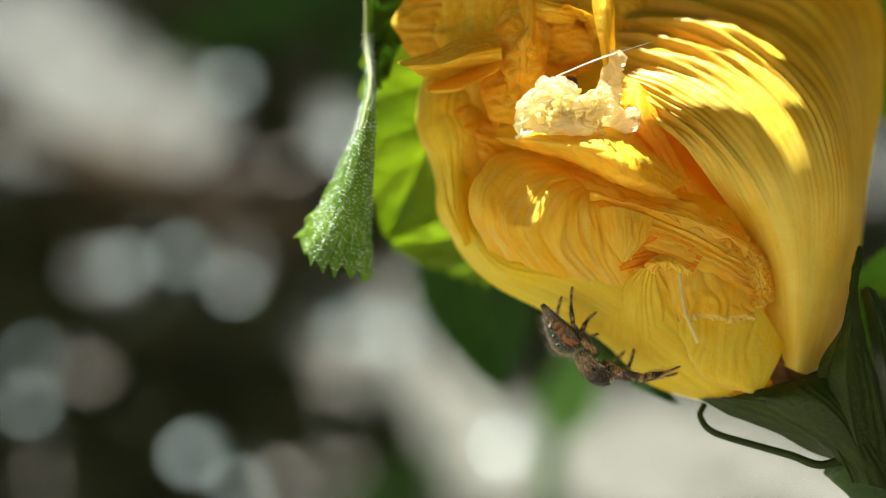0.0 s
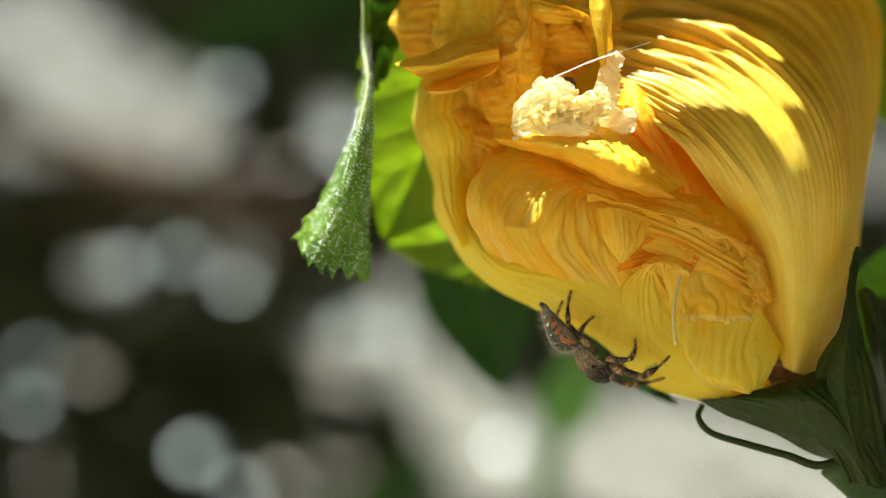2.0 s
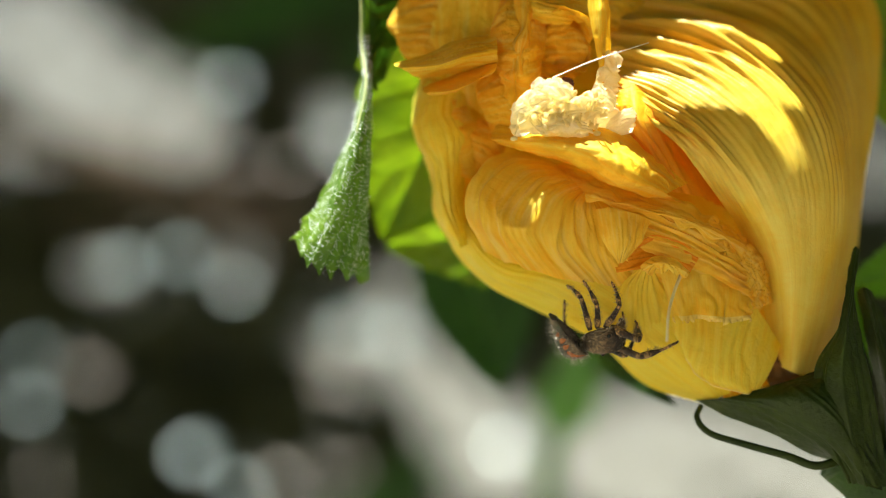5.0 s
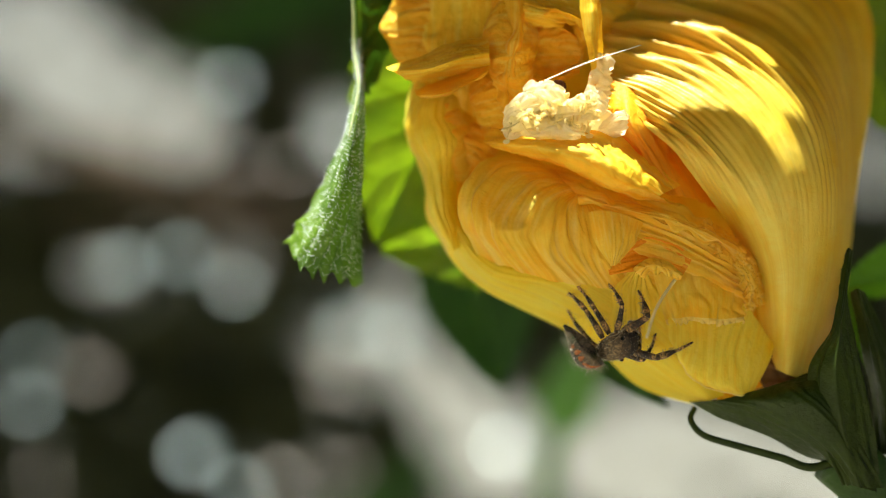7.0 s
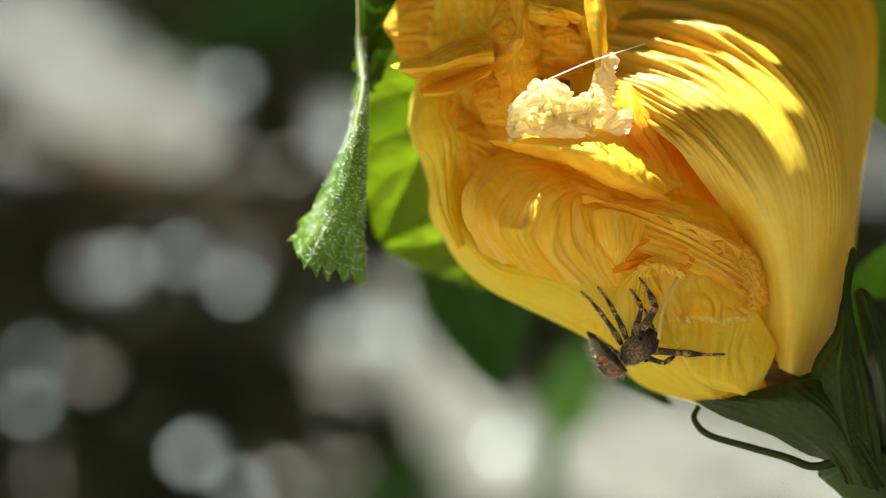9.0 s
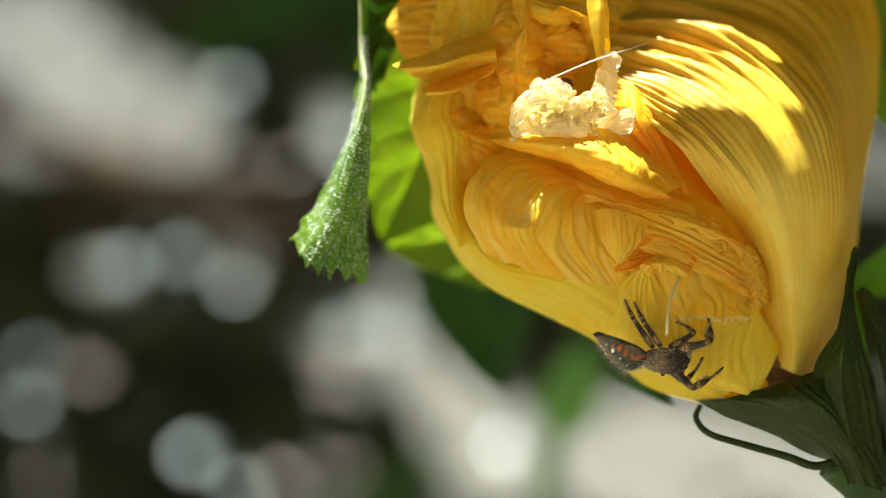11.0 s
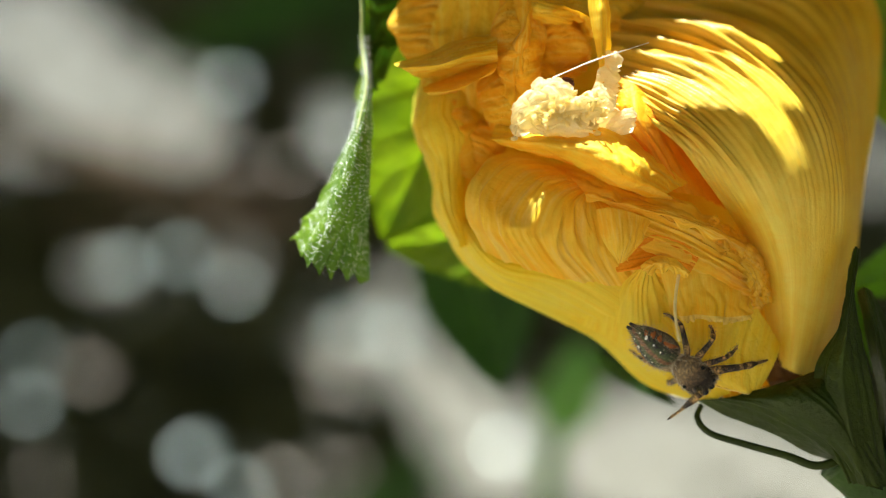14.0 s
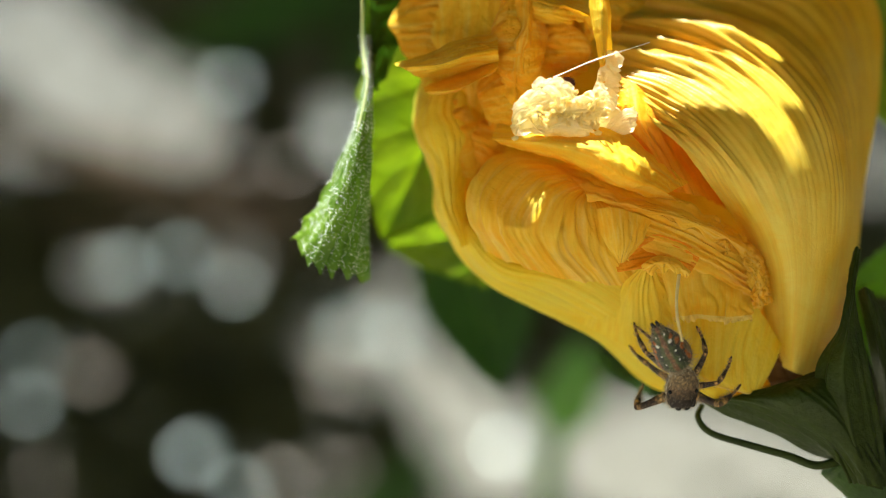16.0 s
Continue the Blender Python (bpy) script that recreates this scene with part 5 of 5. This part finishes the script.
# body: seconds, waist, way the head points, way the back faces, way the abdomen points forward
BODY_A = [(0.0, (11.9, -5, -8.8), (0.68, 0.05, -0.73), (-0.70, -0.42, -0.58), (0.62, 0.0, -0.79)),
          (1.5, (11.8, -5, -8.6), (0.66, 0.05, -0.75), (-0.70, -0.42, -0.56), (0.63, 0.0, -0.77)),
          (2.5, (11.9, -6, -8.4), (0.70, 0.10, -0.70), (-0.65, -0.38, -0.64), (0.65, 0.1, -0.75)),
          (3.0, (11.5, -6, -7.9), (0.85, 0.20, -0.45), (-0.52, -0.40, -0.76), (0.62, 0.25, -0.72)),
          (3.5, (11.5, -7, -7.6), (0.88, 0.25, -0.30), (-0.35, -0.55, -0.72), (0.58, 0.42, -0.66)),
          (4.2, (11.8, -7, -7.6), (0.90, 0.26, 0.0), (-0.15, -0.65, -0.60), (0.60, 0.45, -0.6)),
          (6.5, (12.5, -7, -8.6), (0.88, 0.30, 0.20), (-0.10, -0.70, -0.50), (0.62, 0.46, -0.56)),
          (7.5, (14.1, -8, -8.8), (0.86, 0.34, 0.28), (-0.06, -0.74, -0.46), (0.62, 0.46, -0.56))]
BODY_B = [(8.0, (14.5, -8, -9), (0.82, 0.36, 0.36), (-0.05, -0.75, -0.45), (0.62, 0.46, -0.56)),
          (9.0, (15.2, -8, -9.3), (0.78, 0.40, 0.45), (-0.05, -0.75, -0.45), (0.62, 0.46, -0.58)),
          (11.5, (17.4, -8, -9.2), (0.94, 0.12, -0.16), (-0.30, -0.68, -0.66), (0.82, 0.25, -0.42)),
          (12.5, (18.8, -8, -8.6), (0.95, 0.08, -0.22), (-0.25, -0.80, -0.55), (0.84, 0.15, -0.5)),
          (13.0, (19.3, -8, -9.1), (0.84, 0.0, -0.54), (-0.20, -0.92, -0.35), (0.84, 0.2, -0.45)),
          (13.5, (20, -8, -9.4), (0.76, 0.15, -0.62), (-0.14, -0.97, -0.16), (0.82, 0.0, -0.57)),
          (14.0, (20, -8, -9.5), (0.74, 0.15, -0.64), (-0.13, -0.97, -0.15), (0.80, 0.0, -0.60)),
          (14.5, (19.6, -8, -9.5), (0.62, 0.2, -0.74), (-0.12, -0.98, -0.14), (0.76, 0.0, -0.65)),
          (15.3, (19.7, -8, -9.8), (0.36, 0.28, -0.88), (-0.05, -1.0, -0.05), (0.68, 0.0, -0.73)),
          (16.0, (20.5, -8, -10.1), (0.05, 0.38, -0.92), (0.0, -1.0, -0.10), (0.50, 0.35, -0.74))]
BODY = BODY_A + BODY_B
# way the abdomen's back faces
BACK = [(0.0, (-0.72, -0.38, -0.58)), (1.5, (-0.74, -0.34, -0.58)), (2.5, (-0.79, -0.1, -0.58)), (3.0, (-0.78, 0.1, -0.6)), (6.5, (-0.72, 0.26, -0.64)), (7.5, (-0.70, 0.26, -0.66)),
        (9.0, (-0.68, 0.18, -0.70)), (11.5, (-0.42, -0.50, -0.75)), (12.5, (-0.38, -0.68, -0.60)), (13.0, (-0.38, -0.78, -0.45)), (14.0, (-0.38, -0.82, -0.38)), (15.3, (-0.30, -0.92, -0.25)), (16.0, (-0.25, -0.94, -0.20))]

# feet: seconds and place
FEET = {
    "L1": [(0, (20.6, -6, -10.2)), (1.0, (20.2, -6, -9.8)), (1.5, (19.7, -6, -9.3)), (2.5, (20.2, -6, -8.4)), (3.0, (19.7, -6, -8.7)), (3.4, (16.4, -8, -6.8)), (4.2, (16.4, -8, -6.6)), (6.5, (16.7, -8, -3.5)), (7.5, (16.8, -9, -2.4)), (8.8, (16.7, -9, -2.4)),
           (11.5, (22.8, -7, -5.8)), (12.5, (25.4, -7, -6.3)), (13, (27.5, -7, -6.2)), (13.5, (27.7, -7, -8.7)), (14, (28, -7, -9.6)), (14.5, (28.3, -7, -8.8)), (15.3, (27.3, -7, -10.7)), (16, (25.7, -7, -11.7))],
    "L2": [(0, (16.6, -6, -8.7)), (1.5, (17, -6, -8.4)), (2.2, (15.9, -7, -6.8)), (3.0, (14.9, -8, -3.2)), (3.5, (14.7, -8, -2.8)), (4.2, (14.5, -8, -2.8)), (6.5, (14.2, -8, -3)), (7.5, (15.6, -8, -3.7)), (8.8, (15.9, -8, -3.3)), (11.5, (20.1, -7, -6.3)),
           (12.5, (21.4, -7, -6.3)), (13, (24.7, -7, -6.6)), (13.5, (24.5, -7, -6.7)), (14, (25.4, -7, -8.4)), (14.5, (25.1, -7, -8.4)), (15.3, (25.9, -7, -9.6)), (16, (24.9, -7, -9.3))],
    "L3": [(0, (13.3, -6, -5.5)), (1.5, (13.2, -6, -5.8)), (2.5, (13, -7, -4.8)), (3.0, (12, -7, -3.4)), (4.2, (12.2, -7, -2.7)), (6.5, (11.4, -7, -2.9)), (7.5, (11.5, -8, -3)), (8.8, (13, -8, -2.8)), (11.5, (16.5, -7, -4.6)), (12.0, (16.8, -7, -4.6)),
           (12.5, (20.1, -7, -6.4)), (13, (20.7, -7, -6.5)), (13.4, (23, -7, -6.6)), (14.5, (22.8, -7, -6.7)), (16, (21.9, -7, -6.7))],
    "L4": [(0, (11.3, -5, -3.3)), (1.5, (11.1, -5, -3.7)), (3.0, (11.6, -6, -3)), (4.2, (10.8, -6, -3.1)), (6.5, (10.6, -6, -3.6)), (7.5, (11.3, -6, -3.4)), (8.8, (11.9, -6, -3.6)), (11.5, (15.8, -6, -4.4)), (12.0, (16.3, -6, -4.7)), (12.5, (16.4, -6, -4.9)),
           (13, (18.2, -6, -5.2)), (13.5, (19.2, -6, -5.6)), (14.5, (19.1, -6, -5.6)), (15.3, (19.1, -6, -5.7)), (16, (16.4, -6, -6.4))],
    "R1": [(0, (20.8, -3, -11)), (1.5, (19.6, -4, -11.3)), (2.5, (20.9, -4, -11.4)), (3.2, (19.9, -5, -8.7)), (4.2, (20.2, -6, -8)), (6.5, (21.7, -6, -8.1)), (7.5, (22.9, -7, -8)), (8.8, (24.5, -7, -9.1)), (11.5, (24.2, -7, -10.2)), (12.5, (25.8, -7, -9.9)),
           (13, (24.1, -3, -12.6)), (13.4, (23.4, 3, -12.9)), (13.7, (23.4, 3, -12.9)), (14.0, (19.3, -8, -14.6)), (14.1, (19.3, -8, -14.6)), (14.25, (20.1, -7, -13.7)), (14.4, (22.4, 3, -12.9)), (15.3, (20.8, 3, -12.9)), (16, (17.8, -3, -11.9))],
    "R2": [(0, (16, -4, -9)), (1.5, (16.5, -4, -9.3)), (3.0, (17.6, -5, -9.1)), (4.2, (16.6, -5, -6.5)), (6.5, (18.6, -5, -7.4)), (7.5, (18.5, -5, -7.5)), (8.8, (20.7, -6, -8.5)), (11.5, (22.6, -6, -9.4)), (12.5, (23.6, -5, -9.1)), (13, (23.6, -5, -9.8)),
           (13.5, (22.4, 3, -12.7)), (15.3, (21.1, 3, -12.9)), (16, (20.4, 2, -13.1))],
    "R3": [(0, (13.8, -3, -7.5)), (1.5, (12.1, -4, -6.6)), (3.0, (15.2, -5, -6.5)), (4.2, (15.4, -5, -5.3)), (6.5, (17.1, -5, -6.6)), (7.5, (17.2, -6, -5.3)), (8.8, (17.5, -6, -5.2)), (11.5, (21.7, -5, -8.2)), (12.5, (17.8, -5, -11.1)), (13, (19.8, -5, -11.9)),
           (14, (19.5, -6, -11.5)), (15.3, (18.9, -6, -12.2)), (16, (15.8, -6, -8.1))],
    "R4": [(0, (10.5, -3, -4.2)), (1.5, (10.5, -3, -4.7)), (3.0, (11.1, -4, -3.5)), (4.2, (10.7, -4, -4.4)), (6.5, (10.7, -4, -4.9)), (8.8, (13.5, -1, -7.6)), (11.5, (16, -1, -8.1)), (12.5, (15.6, -5, -8.4)), (13.5, (15.8, -6, -8.5)),
           (14.5, (15.5, -6, -8.1)), (15.3, (15.4, -6, -6.4)), (16, (16.6, -6, -6.4))],
}


def petal_tree():
    """All petals as one surface, in millimetres about HEART."""
    verts, faces = [], []
    base = flower.matrix_basis.translation - HEART
    for ob in flower.children:
        if ob.name.startswith("petal") or ob.name.startswith("sepal"):
            k = len(verts)
            verts += [(v.co + base) / MM for v in ob.data.vertices]
            faces += [tuple(k + i for i in q.vertices) for q in ob.data.polygons]
    return BVHTree.FromPolygons(verts, faces)


def specks():
    """Small dark flecks lying on the petals."""
    tree = petal_tree()
    start = Vector((0, -160, 0))
    base = flower.matrix_basis.translation - HEART
    for p, size in [((27.7, -5, -10.1), 0.16), ((19, -5, -6.5), 0.1), ((27.8, -5, -11), 0.08), ((32.8, -6, 4.4), 0.08), ((24.3, -5, 5.7), 0.08), ((31, -6, 13), 0.07)]:
        hit, nrm, *_ = tree.ray_cast(start, (Vector(p) - start).normalized())
        if hit is None:
            continue
        bm = bmesh.new()
        bmesh.ops.create_icosphere(bm, subdivisions=2, radius=1)
        for v in bm.verts:
            k = 1 + 0.4 * noise.noise(v.co * 1.5 + Vector((p[0], 0, 0)))
            v.co = (Vector((v.co.x * 0.7, v.co.y * 0.4, v.co.z)) * size * k + hit - base) * MM
        me = bpy.data.meshes.new("speck")
        bm.to_mesh(me)
        bm.free()
        me.materials.append(BROWN_EDGE)
        link_part("speck", me, flower)


specks()


def set_down(rows, tree):
    """Feet given near the petals are set down on them; those given behind the petals' edge stay."""
    out = []
    for t, p in rows:
        p = Vector(p)
        if p.y < -3.5:
            start = Vector((0, -160, 0))
            hit, *_ = tree.ray_cast(start, (p - start).normalized())
            if hit and abs(hit.y - p.y) < 6:
                p = hit + (start - hit).normalized() * 0.15
        out.append((t, p))
    return out


def between(rows, t):
    """The values of rows at t, gliding from row to row."""
    if t <= rows[0][0]:
        return rows[0][1:]
    for a, b in zip(rows, rows[1:]):
        if t <= b[0]:
            s = (t - a[0]) / (b[0] - a[0])
            s = s * s * (3 - 2 * s)
            return tuple(Vector(p).lerp(Vector(q), s) if not isinstance(p, (int, float)) else p + (q - p) * s for p, q in zip(a[1:], b[1:]))
    return rows[-1][1:]


def axes(forward, up, place=(0, 0, 0)):
    y = Vector(forward).normalized()
    x = y.cross(Vector(up)).normalized()
    z = x.cross(y)
    m = Matrix((x, y, z)).transposed().to_4x4()
    m.translation = Vector(place)
    return m


def step_between(rows, t, pace=0.35):
    """A foot stays where it stands and steps on in the last moments before the next row."""
    for a, b in zip(rows, rows[1:]):
        if t <= b[0]:
            gap = b[0] - a[0]
            lead = min(gap, pace) if gap < 1.4 else gap * 0.6
            late = 0.0 if gap < 1.4 else gap * 0.2
            s = min(1, max(0, (t - (b[0] - lead - late)) / lead))
            s = s * s * (3 - 2 * s)
            p = Vector(a[1]).lerp(Vector(b[1]), s)
            p.y -= 0.9 * math.sin(math.pi * s) * min(1, (Vector(b[1]) - Vector(a[1])).length / 2)
            return p
    return Vector(rows[-1][1])


def leg_poses(body, foot, hip, l1, l2, spread=0.4):
    """Poses of the two halves of a leg that reaches from its hip to a foot."""
    f = body.inverted() @ at(foot) / MM
    d = f - hip
    reach = min(max(d.length, abs(l1 - l2) + 0.4), l1 + l2 - 0.05)
    way = d.normalized()
    out = Vector((math.copysign(spread, hip.x), 0.0, 1.0))
    pole = (out - way * out.dot(way)).normalized()
    a = (l1 * l1 - l2 * l2 + reach * reach) / (2 * reach)
    h = math.sqrt(max(l1 * l1 - a * a, 0))
    knee = hip + way * a + pole * h
    end = hip + way * reach
    upper = axes(knee - hip, pole, hip * MM)
    lower = axes(end - knee, pole, knee * MM)
    return upper, upper.inverted() @ lower


def motions():
    tree = petal_tree()
    feet = {k: set_down(rows, tree) for k, rows in FEET.items()}
    for ob in (flower, young, broad, broad_low, top_leaf, right_leaf, side_leaf, under_leaf, silk):
        base = ob.matrix_basis.copy()
        walk(ob, [(t, sway_pose(s) @ base) for t, s in SWAY])
    # the strand swings about its upper end: seconds, turn across and turn towards the lens
    swing = [(0, 0, 0), (0.5, 2, 0), (1, 6, 0), (1.5, 21, 0), (2, 19, 0), (2.5, 18, 0), (3, 20, 0), (3.5, 16, 0), (4.2, 14, 0), (5.3, 34, 4), (6.3, 42, 4), (7, 42, 4), (7.5, 42, 4), (8, 22, 2), (8.5, 34, 4),
             (9, 34, 6), (9.2, 20, 4), (10, 25, 8), (11.3, 38, 12), (11.5, 44, 12), (12, 24, 10), (12.5, 24, 10), (13, 24, 6), (13.5, 10, 6), (14, 16, 6), (14.5, 18, 6), (15, 16, 6), (15.3, 26, 6), (15.5, 20, 6), (16, 14, 6)]
    sway = [(t,) + between(SWAY, t) for t, _, _ in swing]
    base = strand.matrix_basis.copy()
    walk(strand, [(t, sway_pose(s) @ base @ pose(0, 0, 0, -b, a, 0)) for (t, a, b), (_, s) in zip(swing, sway)])
    times = [k / 5 for k in range(81)]
    body_rows, belly_rows, legs = [], [], {k: ([], []) for k in LEGS}
    for t in times:
        waist, forward, up, tail = between(BODY, t)
        body = axes(forward, up, at(waist))
        body_rows.append((t, body))
        inner = body.to_3x3().inverted()
        back = Vector(between(BACK, t)[0])
        # the abdomen is lifted over the waist while the spider turns its side
        lift = min(1, max(0, (t - 2.8) / 1.8)) * min(1, max(0, (11.5 - t) / 2.3))
        belly_rows.append((t, axes(inner @ Vector(tail), inner @ back, inner @ (Vector((0.4, -0.3, -0.8)) * MM * lift))))
        for k, (leg, low, hip, l1, l2) in LEGS.items():
            a, b = leg_poses(body, step_between(feet[k], t), hip, l1, l2, 0.0 if k == "R1" else 0.4)
            legs[k][0].append((t, a))
            legs[k][1].append((t, b))
    walk(spider, body_rows)
    walk(BELLY, belly_rows)
    for k, (leg, low, *_) in LEGS.items():
        walk(leg, legs[k][0])
        walk(low, legs[k][1])


motions()
